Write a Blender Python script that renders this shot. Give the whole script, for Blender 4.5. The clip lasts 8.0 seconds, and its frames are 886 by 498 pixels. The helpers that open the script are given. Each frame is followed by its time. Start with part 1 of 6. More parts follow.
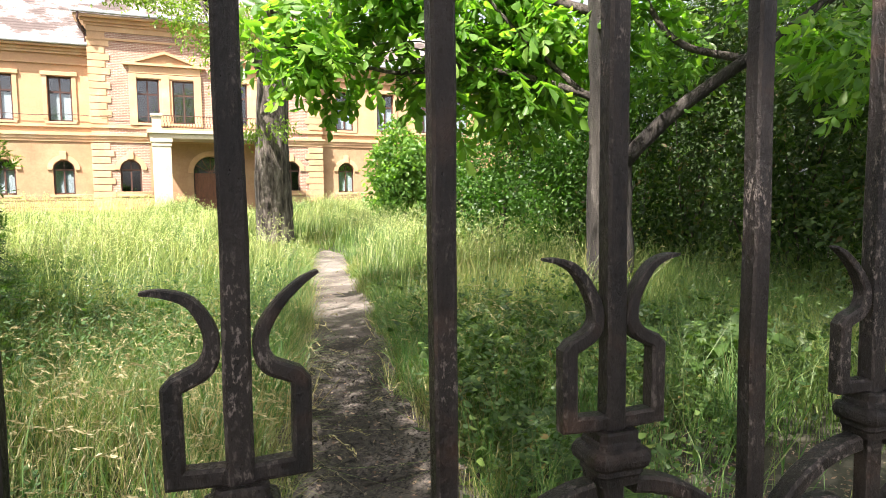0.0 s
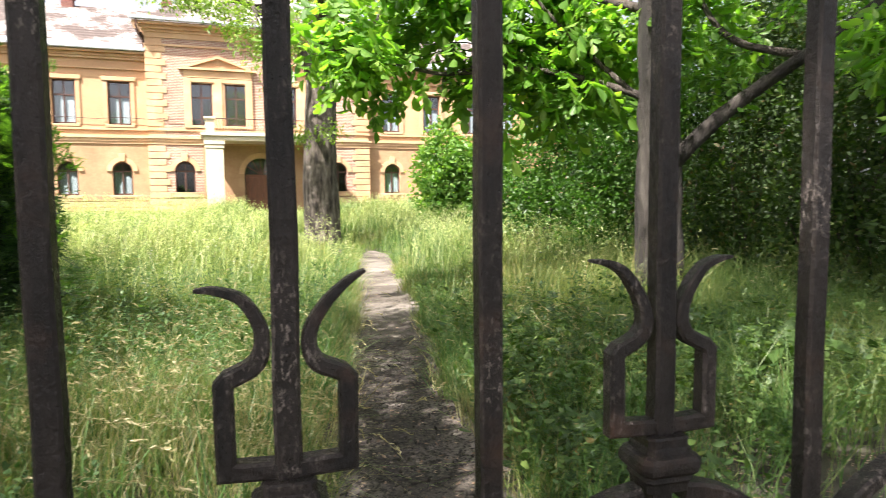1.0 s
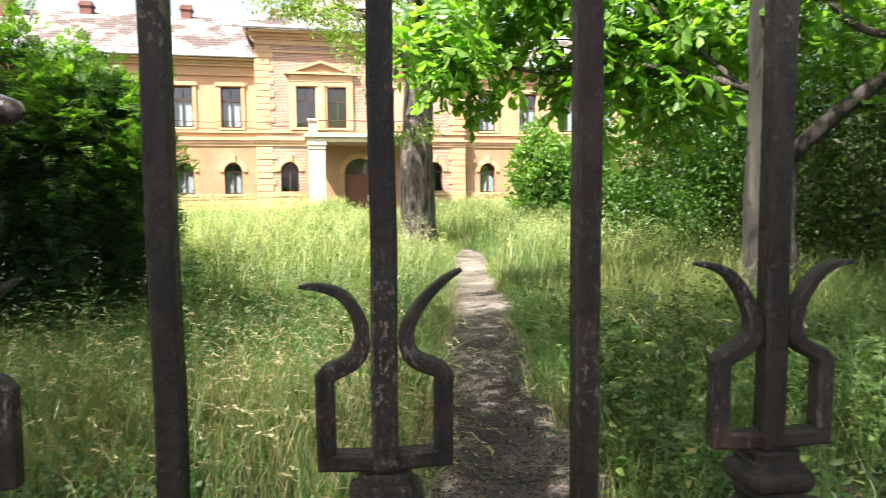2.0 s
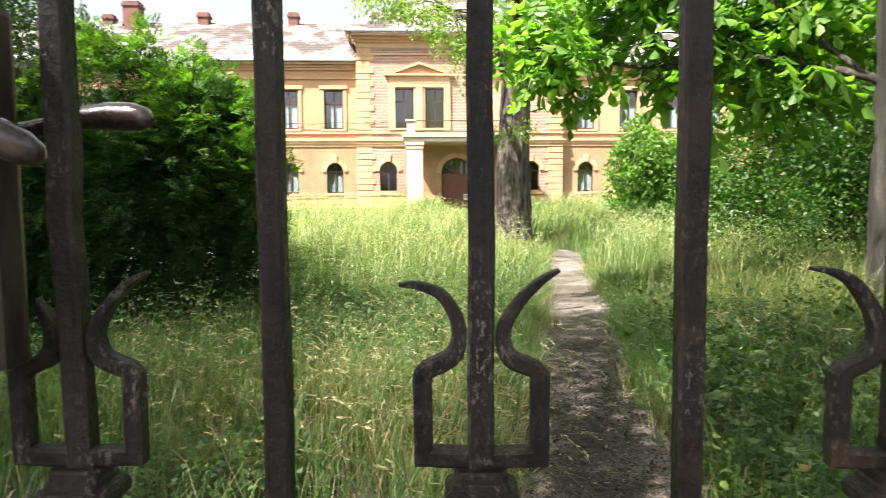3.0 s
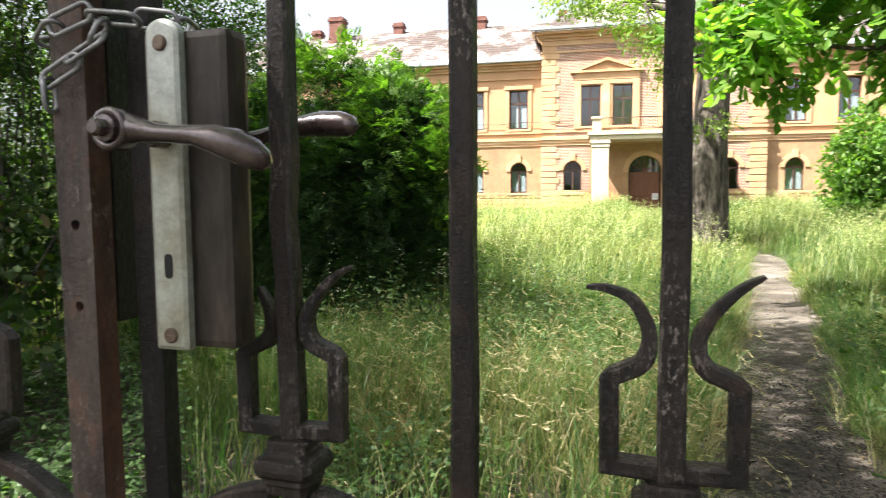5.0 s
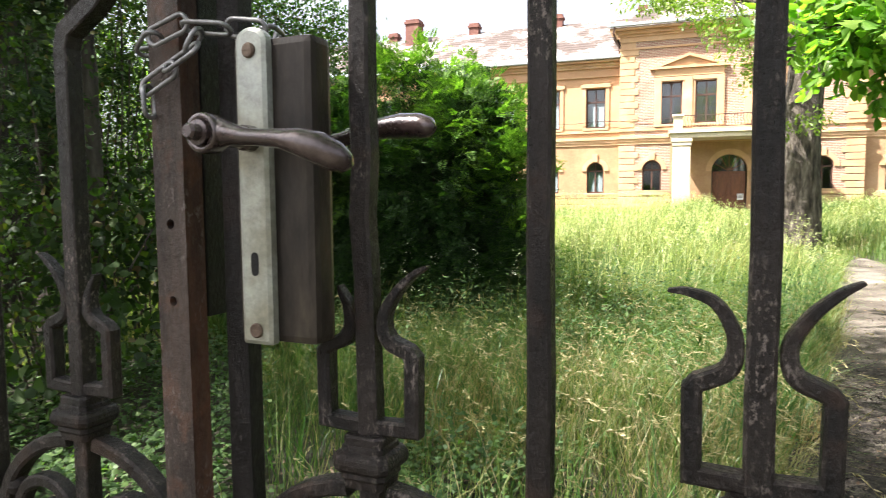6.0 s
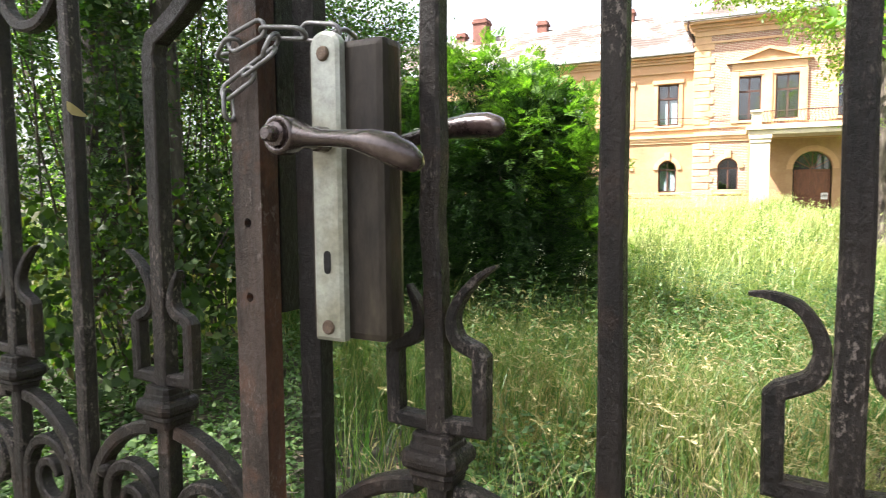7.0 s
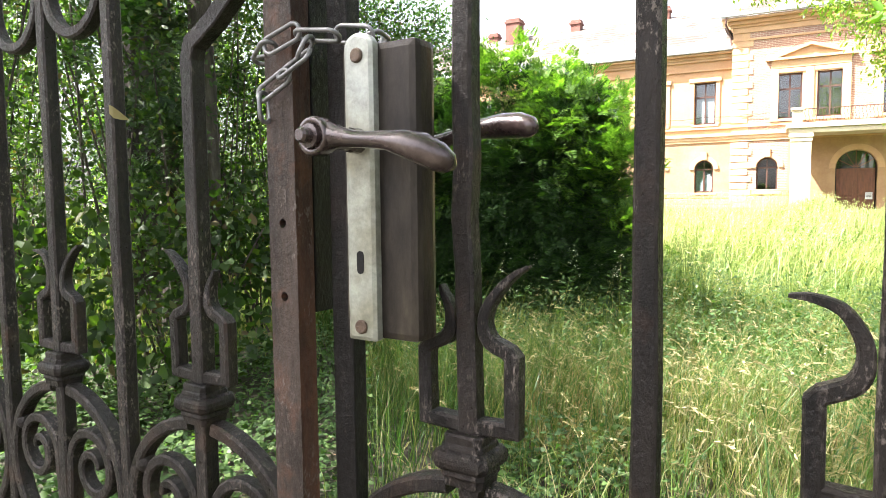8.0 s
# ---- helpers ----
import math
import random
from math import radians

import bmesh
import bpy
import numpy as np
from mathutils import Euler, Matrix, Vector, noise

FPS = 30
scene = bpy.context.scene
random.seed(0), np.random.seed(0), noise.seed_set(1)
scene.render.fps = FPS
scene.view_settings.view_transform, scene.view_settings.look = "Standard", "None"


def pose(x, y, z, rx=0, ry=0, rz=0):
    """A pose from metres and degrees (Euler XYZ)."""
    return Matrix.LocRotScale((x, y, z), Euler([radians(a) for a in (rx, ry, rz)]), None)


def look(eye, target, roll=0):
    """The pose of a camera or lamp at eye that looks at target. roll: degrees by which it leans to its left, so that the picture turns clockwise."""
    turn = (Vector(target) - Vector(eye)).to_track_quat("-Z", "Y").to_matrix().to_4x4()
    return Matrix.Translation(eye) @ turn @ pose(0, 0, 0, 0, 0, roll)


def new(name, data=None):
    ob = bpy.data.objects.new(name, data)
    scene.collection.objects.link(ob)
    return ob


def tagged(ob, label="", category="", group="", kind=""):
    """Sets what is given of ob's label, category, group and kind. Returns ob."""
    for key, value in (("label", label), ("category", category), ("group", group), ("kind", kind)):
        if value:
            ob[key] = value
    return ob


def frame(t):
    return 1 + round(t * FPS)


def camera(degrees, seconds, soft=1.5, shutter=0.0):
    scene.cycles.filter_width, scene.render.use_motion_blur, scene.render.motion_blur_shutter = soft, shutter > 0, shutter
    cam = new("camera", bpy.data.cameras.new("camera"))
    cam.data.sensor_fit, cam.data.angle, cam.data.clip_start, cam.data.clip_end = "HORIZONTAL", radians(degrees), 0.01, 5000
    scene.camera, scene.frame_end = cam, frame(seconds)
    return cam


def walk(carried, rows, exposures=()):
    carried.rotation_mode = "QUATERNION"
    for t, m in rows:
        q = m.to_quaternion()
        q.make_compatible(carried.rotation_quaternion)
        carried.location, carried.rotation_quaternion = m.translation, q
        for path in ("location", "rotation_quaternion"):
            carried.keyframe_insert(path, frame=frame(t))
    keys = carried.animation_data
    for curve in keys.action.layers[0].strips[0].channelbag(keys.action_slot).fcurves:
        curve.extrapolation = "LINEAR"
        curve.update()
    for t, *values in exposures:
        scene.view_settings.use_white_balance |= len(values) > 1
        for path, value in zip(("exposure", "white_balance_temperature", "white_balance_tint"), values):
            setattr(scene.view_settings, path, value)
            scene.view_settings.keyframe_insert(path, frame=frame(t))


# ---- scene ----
cam = camera(68.4, 8.0, soft=0.75, shutter=0.6)
EYE, BACK = 1.2, -0.32
ROWS = [
    (0.0, 0.0046, 0.0041, -0.0008, -19.02, -4.65, 0.59),
    (0.5, 0.0043, 0.0038, -0.0009, -18.15, -4.58, 0.57),
    (1.0, 0.0040, 0.0036, -0.0010, -15.04, -4.54, 0.55),
    (1.5, 0.0034, 0.0030, -0.0008, -11.04, -4.53, 0.53),
    (3.0, 0.0013, 0.0008, 0.0000, 1.64, -4.54, 0.46),
    (3.5, 0.0007, 0.0003, 0.0002, 5.37, -4.54, 0.47),
    (4.0, 0.0000, 0.0000, 0.0003, 9.48, -4.52, 0.46),
    (4.5, -0.0008, -0.0004, 0.0003, 13.48, -4.48, 0.48),
    (5.0, -0.0013, -0.0009, 0.0004, 17.56, -4.45, 0.46),
    (6.5, -0.0034, -0.0029, 0.0007, 26.93, -4.36, 0.46),
    (7.0, -0.0041, -0.0031, 0.0007, 29.84, -4.36, 0.48),
    (7.5, -0.0041, -0.0033, 0.0006, 31.88, -4.27, 0.55),
    (8.0, -0.0041, -0.0033, 0.0006, 32.66, -4.28, 0.58),
]
walk(cam, [(t, pose(x, BACK + y, EYE + z, 90 + pitch, roll, yaw)) for t, x, y, z, yaw, pitch, roll in ROWS],
     exposures=((0.0, 2.03, 6450, 18), (2.5, 1.99, 6400, 14), (4.5, 1.98, 6400, 13), (6.5, 2.31, 6400, 15), (7.2, 2.58, 6400, 15), (8.0, 2.84, 6400, 16)))

# ---- light ----
SUN_AZ, SUN_EL = radians(230), radians(56)     # clockwise from +y
world = bpy.data.worlds.new("world")
scene.world = world
world.use_nodes = True
wn, wl = world.node_tree.nodes, world.node_tree.links
sky = wn.new("ShaderNodeTexSky")
sky.sky_type, sky.sun_disc = "NISHITA", False
sky.sun_elevation, sky.sun_rotation = SUN_EL, SUN_AZ
sky.dust_density = 5.0
wn["Background"].inputs[1].default_value = 0.088
haze = wn.new("ShaderNodeHueSaturation")
haze.inputs["Saturation"].default_value = 0.32
wl.new(sky.outputs[0], haze.inputs["Color"])
wl.new(haze.outputs[0], wn["Background"].inputs[0])
sun = new("sun", bpy.data.lights.new("sun", "SUN"))
sun.data.energy, sun.data.angle, sun.data.color = 5.0, radians(0.5), (1.0, 0.95, 0.86)
to_sun = Vector((math.sin(SUN_AZ) * math.cos(SUN_EL), math.cos(SUN_AZ) * math.cos(SUN_EL), math.sin(SUN_EL)))
sun.matrix_world = look(to_sun * 30, (0, 0, 0))

# ---- materials ----
def material(name, rough=0.6, metal=0.0, spec=0.5):
    m = bpy.data.materials.new(name)
    m.use_nodes = True
    b = m.node_tree.nodes["Principled BSDF"]
    b.inputs["Roughness"].default_value, b.inputs["Metallic"].default_value = rough, metal
    b.inputs["Specular IOR Level"].default_value = spec
    return m, m.node_tree.nodes, m.node_tree.links, b


def ramp(nodes, links, fac, stops):
    r = nodes.new("ShaderNodeValToRGB")
    while len(r.color_ramp.elements) < len(stops):
        r.color_ramp.elements.new(0.5)
    for e, (p, c) in zip(r.color_ramp.elements, stops):
        e.position, e.color = p, (*c, 1)
    links.new(fac, r.inputs[0])
    return r.outputs[0]


def noise_tex(nodes, links, scale, detail=4, rough=0.6, stretch=None, space="Object"):
    co = nodes.new("ShaderNodeTexCoord")
    out = co.outputs[space]
    if stretch:
        mp = nodes.new("ShaderNodeMapping")
        mp.inputs["Scale"].default_value = stretch
        links.new(out, mp.inputs[0])
        out = mp.outputs[0]
    n = nodes.new("ShaderNodeTexNoise")
    n.inputs["Scale"].default_value, n.inputs["Detail"].default_value, n.inputs["Roughness"].default_value = scale, detail, rough
    links.new(out, n.inputs["Vector"])
    return n.outputs["Fac"]


def mix(nodes, links, fac, a, b, mode="MIX"):
    n = nodes.new("ShaderNodeMix")
    n.data_type, n.blend_type = "RGBA", mode
    for sock, v in ((n.inputs[0], fac), (n.inputs[6], a), (n.inputs[7], b)):
        if isinstance(v, (int, float)):
            sock.default_value = v
        elif isinstance(v, tuple):
            sock.default_value = (*v, 1)
        else:
            links.new(v, sock)
    return n.outputs[2]


def bump(nodes, links, b, height, strength, dist):
    n = nodes.new("ShaderNodeBump")
    n.inputs["Strength"].default_value, n.inputs["Distance"].default_value = strength, dist
    links.new(height, n.inputs["Height"])
    links.new(n.outputs[0], b.inputs["Normal"])


def surface(name, stops, scale, fine, rough=0.7, metal=0.0, strength=0.3, dist=0.01, stretch=None, spec=0.5, low=0.62):
    """Colour from two scales of noise, with fine relief."""
    m, n, l, b = material(name, rough, metal, spec)
    big = noise_tex(n, l, scale, 5, 0.6, stretch)
    small = noise_tex(n, l, fine, 6, 0.7, stretch)
    col = ramp(n, l, big, stops)
    dark = ramp(n, l, small, [(0.3, (low,) * 3), (0.7, (1.53 - 0.62 * low,) * 3)])
    l.new(mix(n, l, 1.0, col, dark, "MULTIPLY"), b.inputs["Base Color"])
    bump(n, l, b, small, strength, dist)
    return m


def leafy(name, stops, rough=0.45, glow=(0.5, 0.75, 0.1), through_part=0.45, patches=None):
    """Leaves: gloss on top, light passing through, colour varied leaf by leaf."""
    m, n, l, b = material(name, rough)
    geo = n.new("ShaderNodeNewGeometry")
    col = ramp(n, l, geo.outputs["Random Per Island"], stops)
    if patches:
        big = noise_tex(n, l, patches, 4, 0.6)
        col = mix(n, l, 1.0, col, ramp(n, l, big, [(0.36, (0.55, 0.78, 0.66)), (0.5, (0.92, 1.0, 0.92)), (0.64, (1.35, 1.15, 1.2))]), "MULTIPLY")
    l.new(col, b.inputs["Base Color"])
    tr = n.new("ShaderNodeBsdfTranslucent")
    l.new(mix(n, l, 1.0, col, tuple(2.2 * g for g in glow), "MULTIPLY"), tr.inputs[0])
    ms = n.new("ShaderNodeMixShader")
    ms.inputs[0].default_value = through_part
    l.new(b.outputs[0], ms.inputs[1])
    l.new(tr.outputs[0], ms.inputs[2])
    l.new(ms.outputs[0], n["Material Output"].inputs[0])
    return m


def forged(name, dark, mid, rust, chip, rough=0.55, wear=0.0):
    """Old paint over forged iron: streaks along the bar, rust blooms, pale chips, hammered relief."""
    m, n, l, b = material(name, rough, spec=0.32)
    streak = noise_tex(n, l, 60, 6, 0.7, (1, 1, 0.16))
    bloom = noise_tex(n, l, 17, 5, 0.65)
    chips = noise_tex(n, l, 330, 5, 0.75, (1, 1, 0.5))
    hammer = noise_tex(n, l, 75, 3, 0.6)
    col = ramp(n, l, streak, [(0.38, dark), (0.60, mid)])
    col = mix(n, l, ramp(n, l, bloom, [(0.56, (0, 0, 0)), (0.74, (0.7, 0.7, 0.7))]), col, rust)
    flake = mix(n, l, 1.0, ramp(n, l, chips, [(0.53 - 0.4 * wear, (0, 0, 0)), (0.62 - 0.4 * wear, (1, 1, 1))]), ramp(n, l, noise_tex(n, l, 26, 4, 0.6, (1, 1, 0.5)), [(0.47 - wear, (0.0, 0.0, 0.0)), (0.64 - wear, (1, 1, 1))]), "MULTIPLY")
    col = mix(n, l, flake, col, chip)
    l.new(col, b.inputs["Base Color"])
    l.new(ramp(n, l, chips, [(0.35, (rough - 0.2,) * 3), (0.65, (rough + 0.25,) * 3)]), b.inputs["Roughness"])
    add = n.new("ShaderNodeMath")
    add.operation = "ADD"
    l.new(hammer, add.inputs[0])
    l.new(chips, add.inputs[1])
    bump(n, l, b, add.outputs[0], 0.9, 0.0022)
    return m


IRON = forged("painted_iron", (0.004, 0.0033, 0.0029), (0.019, 0.0143, 0.0118), (0.060, 0.032, 0.020), (0.19, 0.16, 0.14), 0.46)
WORN_IRON = forged("worn_iron_edge", (0.008, 0.0065, 0.0056), (0.032, 0.025, 0.021), (0.085, 0.046, 0.028), (0.135, 0.115, 0.10), 0.44, 0.04)
# darker copy of the iron, carrying the shade of the gap between leaves
GAP_IRON = forged("gap_shade_iron", (0.003, 0.0026, 0.0024), (0.010, 0.008, 0.007), (0.026, 0.014, 0.009), (0.035, 0.030, 0.026), 0.5)
FORGED = [IRON, WORN_IRON]
RUST = forged("rust_face", (0.035, 0.019, 0.013), (0.10, 0.046, 0.027), (0.24, 0.095, 0.042), (0.20, 0.17, 0.14), 0.7)
GROUND = surface("soil", [(0.3, (0.026, 0.024, 0.014)), (0.6, (0.05, 0.047, 0.026)), (0.8, (0.09, 0.075, 0.05))], 0.8, 14, 0.95, strength=0.6, dist=0.03)
PATH = surface("path_soil", [(0.32, (0.050, 0.042, 0.034)), (0.48, (0.105, 0.090, 0.074)), (0.70, (0.25, 0.22, 0.19))], 1.3, 70, 0.97, strength=0.35, dist=0.005, spec=0.2)
OCHRE = surface("ochre_plaster", [(0.3, (0.47, 0.275, 0.145)), (0.6, (0.55, 0.335, 0.185)), (0.8, (0.60, 0.41, 0.26))], 0.6, 12, 0.9, strength=0.2, low=0.84)
GRASS = leafy("grass_blade", [(0.0, (0.070, 0.115, 0.026)), (0.5, (0.130, 0.174, 0.046)), (0.85, (0.21, 0.225, 0.085)), (0.96, (0.19, 0.21, 0.065)), (1.0, (0.32, 0.28, 0.13))], 0.5, (0.85, 1.0, 0.34), 0.32, 0.55)
GREEN_GRASS = leafy("green_grass", [(0.0, (0.035, 0.085, 0.018)), (0.5, (0.062, 0.128, 0.028)), (0.9, (0.10, 0.165, 0.045)), (1.0, (0.20, 0.20, 0.085))], 0.45, (0.8, 1.0, 0.3), 0.3, 0.7)
DRY_GRASS = leafy("dry_grass", [(0.0, (0.15, 0.12, 0.05)), (0.6, (0.26, 0.215, 0.095)), (1.0, (0.40, 0.345, 0.18))], 0.6, (0.9, 0.9, 0.5), 0.3, 0.9)
LEAF = leafy("leaf", [(0.0, (0.035, 0.09, 0.012)), (0.6, (0.06, 0.14, 0.02)), (1.0, (0.10, 0.18, 0.03))])
BARK = surface("bark", [(0.35, (0.035, 0.028, 0.022)), (0.55, (0.10, 0.082, 0.065)), (0.75, (0.21, 0.185, 0.155))], 9, 34, 0.95, strength=1.0, dist=0.06, stretch=(1, 1, 0.22))

BROWN_IRON = forged("rusty_iron", (0.028, 0.020, 0.016), (0.070, 0.050, 0.040), (0.18, 0.078, 0.040), (0.20, 0.175, 0.155), 0.55)
CASE = surface("lock_case_paint", [(0.34, (0.016, 0.013, 0.0105)), (0.48, (0.036, 0.029, 0.022)), (0.60, (0.056, 0.046, 0.033)), (0.72, (0.095, 0.052, 0.031))], 42, 210, 0.42, 0.0, 0.45, 0.0012, (1, 1, 0.3), 0.22)
PLATE = surface("pale_steel", [(0.3, (0.20, 0.19, 0.13)), (0.45, (0.33, 0.34, 0.28)), (0.75, (0.42, 0.46, 0.44))], 15, 180, 0.38, 0.15, 0.2, 0.0005)
LEVER = surface("brown_lever", [(0.3, (0.040, 0.027, 0.025)), (0.6, (0.075, 0.052, 0.048)), (0.8, (0.14, 0.105, 0.096))], 30, 220, 0.2, 0.35, 0.4, 0.0010)
lever_coat = LEVER.node_tree.nodes["Principled BSDF"]
lever_coat.inputs["Coat Weight"].default_value, lever_coat.inputs["Coat Roughness"].default_value = 0.7, 0.16
SCREW = surface("screw_rust", [(0.3, (0.09, 0.055, 0.035)), (0.7, (0.2, 0.15, 0.11))], 80, 400, 0.5, 0.4)
CHAIN = surface("galvanised_chain", [(0.3, (0.16, 0.16, 0.16)), (0.6, (0.30, 0.30, 0.30)), (0.8, (0.42, 0.42, 0.42))], 60, 300, 0.38, 0.6, 0.3, 0.0005)
BLACK = surface("hole_shade_and_ink", [(0.3, (0.004, 0.004, 0.004)), (0.8, (0.008, 0.007, 0.006))], 40, 200, 0.9)

TRIM = surface("pale_plaster", [(0.3, (0.47, 0.29, 0.16)), (0.55, (0.56, 0.36, 0.20)), (0.8, (0.62, 0.46, 0.30))], 0.9, 14, 0.9, strength=0.25, low=0.84)
STUCCO = surface("grey_stucco", [(0.3, (0.48, 0.42, 0.29)), (0.6, (0.64, 0.56, 0.40)), (0.8, (0.72, 0.64, 0.47))], 1.2, 12, 0.9, strength=0.3, low=0.84)
LOWER = surface("stained_plaster", [(0.3, (0.33, 0.195, 0.105)), (0.55, (0.42, 0.265, 0.145)), (0.8, (0.48, 0.335, 0.20))], 0.9, 10, 0.92, strength=0.3, low=0.84)
TIN = surface("zinc_gutter", [(0.3, (0.38, 0.42, 0.44)), (0.7, (0.52, 0.56, 0.58))], 1.5, 20, 0.5, 0.3)
WOOD_DARK = surface("dark_window_wood", [(0.3, (0.05, 0.022, 0.015)), (0.7, (0.10, 0.045, 0.03))], 6, 50, 0.6)
DOOR_WOOD = surface("red_brown_door", [(0.3, (0.12, 0.045, 0.022)), (0.7, (0.20, 0.075, 0.035))], 4, 40, 0.55, stretch=(3, 3, 0.6))
CURTAIN = surface("white_curtain", [(0.3, (0.46, 0.50, 0.50)), (0.7, (0.62, 0.66, 0.66))], 3, 30, 0.9, stretch=(6, 1, 0.3))
# near-black, so that the dark of unlit rooms is in the colour
SHADE_IN = surface("room_shade", [(0.3, (0.03, 0.03, 0.03)), (0.7, (0.06, 0.055, 0.05))], 1, 8, 0.9)
CHIMNEY = surface("chimney_brick", [(0.3, (0.13, 0.055, 0.042)), (0.6, (0.20, 0.09, 0.068)), (0.8, (0.28, 0.16, 0.12))], 2, 20, 0.9)


def brick_material():
    m, n, l, b = material("thin_brick", 0.9)
    co = n.new("ShaderNodeTexCoord")
    sx = n.new("ShaderNodeSeparateXYZ")
    l.new(co.outputs["Object"], sx.inputs[0])
    cx = n.new("ShaderNodeCombineXYZ")
    l.new(sx.outputs["X"], cx.inputs[0])
    l.new(sx.outputs["Z"], cx.inputs[1])
    t = n.new("ShaderNodeTexBrick")
    t.inputs["Color1"].default_value, t.inputs["Color2"].default_value = (0.35, 0.205, 0.15, 1), (0.26, 0.145, 0.105, 1)
    t.inputs["Mortar"].default_value = (0.50, 0.42, 0.33, 1)
    for key, v in (("Scale", 1.0), ("Brick Width", 0.26), ("Row Height", 0.078), ("Mortar Size", 0.009), ("Bias", -0.2)):
        t.inputs[key].default_value = v
    l.new(cx.outputs[0], t.inputs["Vector"])
    big = ramp(n, l, noise_tex(n, l, 0.8, 5), [(0.3, (0.75, 0.75, 0.75)), (0.7, (1.25, 1.2, 1.15))])
    l.new(mix(n, l, 1.0, t.outputs[0], big, "MULTIPLY"), b.inputs["Base Color"])
    bump(n, l, b, t.outputs["Fac"], 0.4, -0.01)
    return m


def roof_material():
    m, n, l, b = material("weathered_roof_tile", 0.9)
    patch = noise_tex(n, l, 0.8, 7, 0.72)
    fine = noise_tex(n, l, 6, 5, 0.75, (1, 1, 1))
    col = ramp(n, l, patch, [(0.44, (0.07, 0.052, 0.044)), (0.50, (0.12, 0.094, 0.080)), (0.53, (0.21, 0.193, 0.180)), (0.62, (0.35, 0.335, 0.322))])
    tone = ramp(n, l, fine, [(0.3, (0.6, 0.6, 0.6)), (0.7, (1.2, 1.2, 1.2))])
    l.new(mix(n, l, 1.0, col, tone, "MULTIPLY"), b.inputs["Base Color"])
    co = n.new("ShaderNodeTexCoord")
    w = n.new("ShaderNodeTexWave")
    w.bands_direction = "Z"
    w.inputs["Scale"].default_value, w.inputs["Distortion"].default_value = 1.6, 0.6
    l.new(co.outputs["Object"], w.inputs[0])
    bump(n, l, b, w.outputs["Fac"], 0.7, 0.03)
    return m


def glass_material():
    m, n, l, b = material("window_glass", 0.03)
    tr, gl, ms, lw = n.new("ShaderNodeBsdfTransparent"), n.new("ShaderNodeBsdfGlossy"), n.new("ShaderNodeMixShader"), n.new("ShaderNodeFresnel")
    tr.inputs[0].default_value = (0.85, 0.9, 0.92, 1)
    gl.inputs["Roughness"].default_value = 0.03
    lw.inputs["IOR"].default_value = 2.0
    l.new(lw.outputs[0], ms.inputs[0])
    l.new(tr.outputs[0], ms.inputs[1])
    l.new(gl.outputs[0], ms.inputs[2])
    l.new(ms.outputs[0], n["Material Output"].inputs[0])
    return m


BRICK, ROOF, GLASS = brick_material(), roof_material(), glass_material()

OLD_BARK = surface("old_bark", [(0.36, (0.028, 0.022, 0.017)), (0.5, (0.12, 0.098, 0.076)), (0.68, (0.28, 0.245, 0.20))], 11, 50, 0.95, strength=1.0, dist=0.08, stretch=(1, 1, 0.22))
WALNUT_BARK = surface("walnut_bark", [(0.35, (0.018, 0.015, 0.012)), (0.55, (0.05, 0.042, 0.034)), (0.78, (0.15, 0.135, 0.115))], 7, 40, 0.95, strength=1.0, dist=0.05, stretch=(1, 1, 0.2))
# lighter yew green for the sprays that are to look sunlit
LIT_YEW = leafy("lit_yew_needle", [(0.0, (0.055, 0.125, 0.020)), (0.6, (0.10, 0.195, 0.032)), (1.0, (0.17, 0.28, 0.05))], 0.6, (0.8, 1.0, 0.25), 0.35)
WEED = leafy("weed_leaf", [(0.0, (0.026, 0.064, 0.015)), (0.6, (0.048, 0.10, 0.022)), (1.0, (0.085, 0.14, 0.036))], 0.6, (0.8, 1.0, 0.3), 0.3)
# darkest litter colour, chosen to stand in for shade on the near path
SHADE_CRUMB = leafy("shade_litter", [(0.0, (0.012, 0.010, 0.008)), (0.5, (0.030, 0.024, 0.019)), (0.93, (0.055, 0.045, 0.036)), (1.0, (0.17, 0.14, 0.105))], 0.9, (0.3, 0.3, 0.2), 0.05)
WALNUT = leafy("walnut_leaf", [(0.0, (0.058, 0.138, 0.020)), (0.6, (0.115, 0.222, 0.036)), (1.0, (0.19, 0.285, 0.06))], 0.42, (0.95, 1.1, 0.30), 0.54)
PALE_LEAF = leafy("pale_leaf", [(0.0, (0.09, 0.15, 0.022)), (0.6, (0.16, 0.23, 0.042)), (1.0, (0.22, 0.29, 0.065))], 0.5, (0.9, 1.1, 0.3), 0.45)
BUSH_LEAF = leafy("bush_leaf", [(0.0, (0.065, 0.145, 0.024)), (0.6, (0.115, 0.215, 0.04)), (1.0, (0.18, 0.28, 0.06))], 0.5, (0.9, 1.05, 0.3), 0.45)
SHRUB_LEAF = leafy("shrub_leaf", [(0.0, (0.016, 0.036, 0.007)), (0.6, (0.034, 0.068, 0.012)), (0.92, (0.068, 0.11, 0.02)), (1.0, (0.10, 0.065, 0.03))], 0.62, (0.75, 1.0, 0.18), 0.35)
YEW_LEAF = leafy("yew_needle", [(0.0, (0.012, 0.034, 0.010)), (0.6, (0.026, 0.066, 0.016)), (1.0, (0.06, 0.12, 0.025))], 0.5, (0.7, 1.0, 0.2), 0.25)
STRAW = leafy("straw", [(0.0, (0.22, 0.19, 0.085)), (0.6, (0.33, 0.29, 0.15)), (1.0, (0.46, 0.42, 0.26))], 0.6, (0.9, 0.9, 0.6), 0.35)
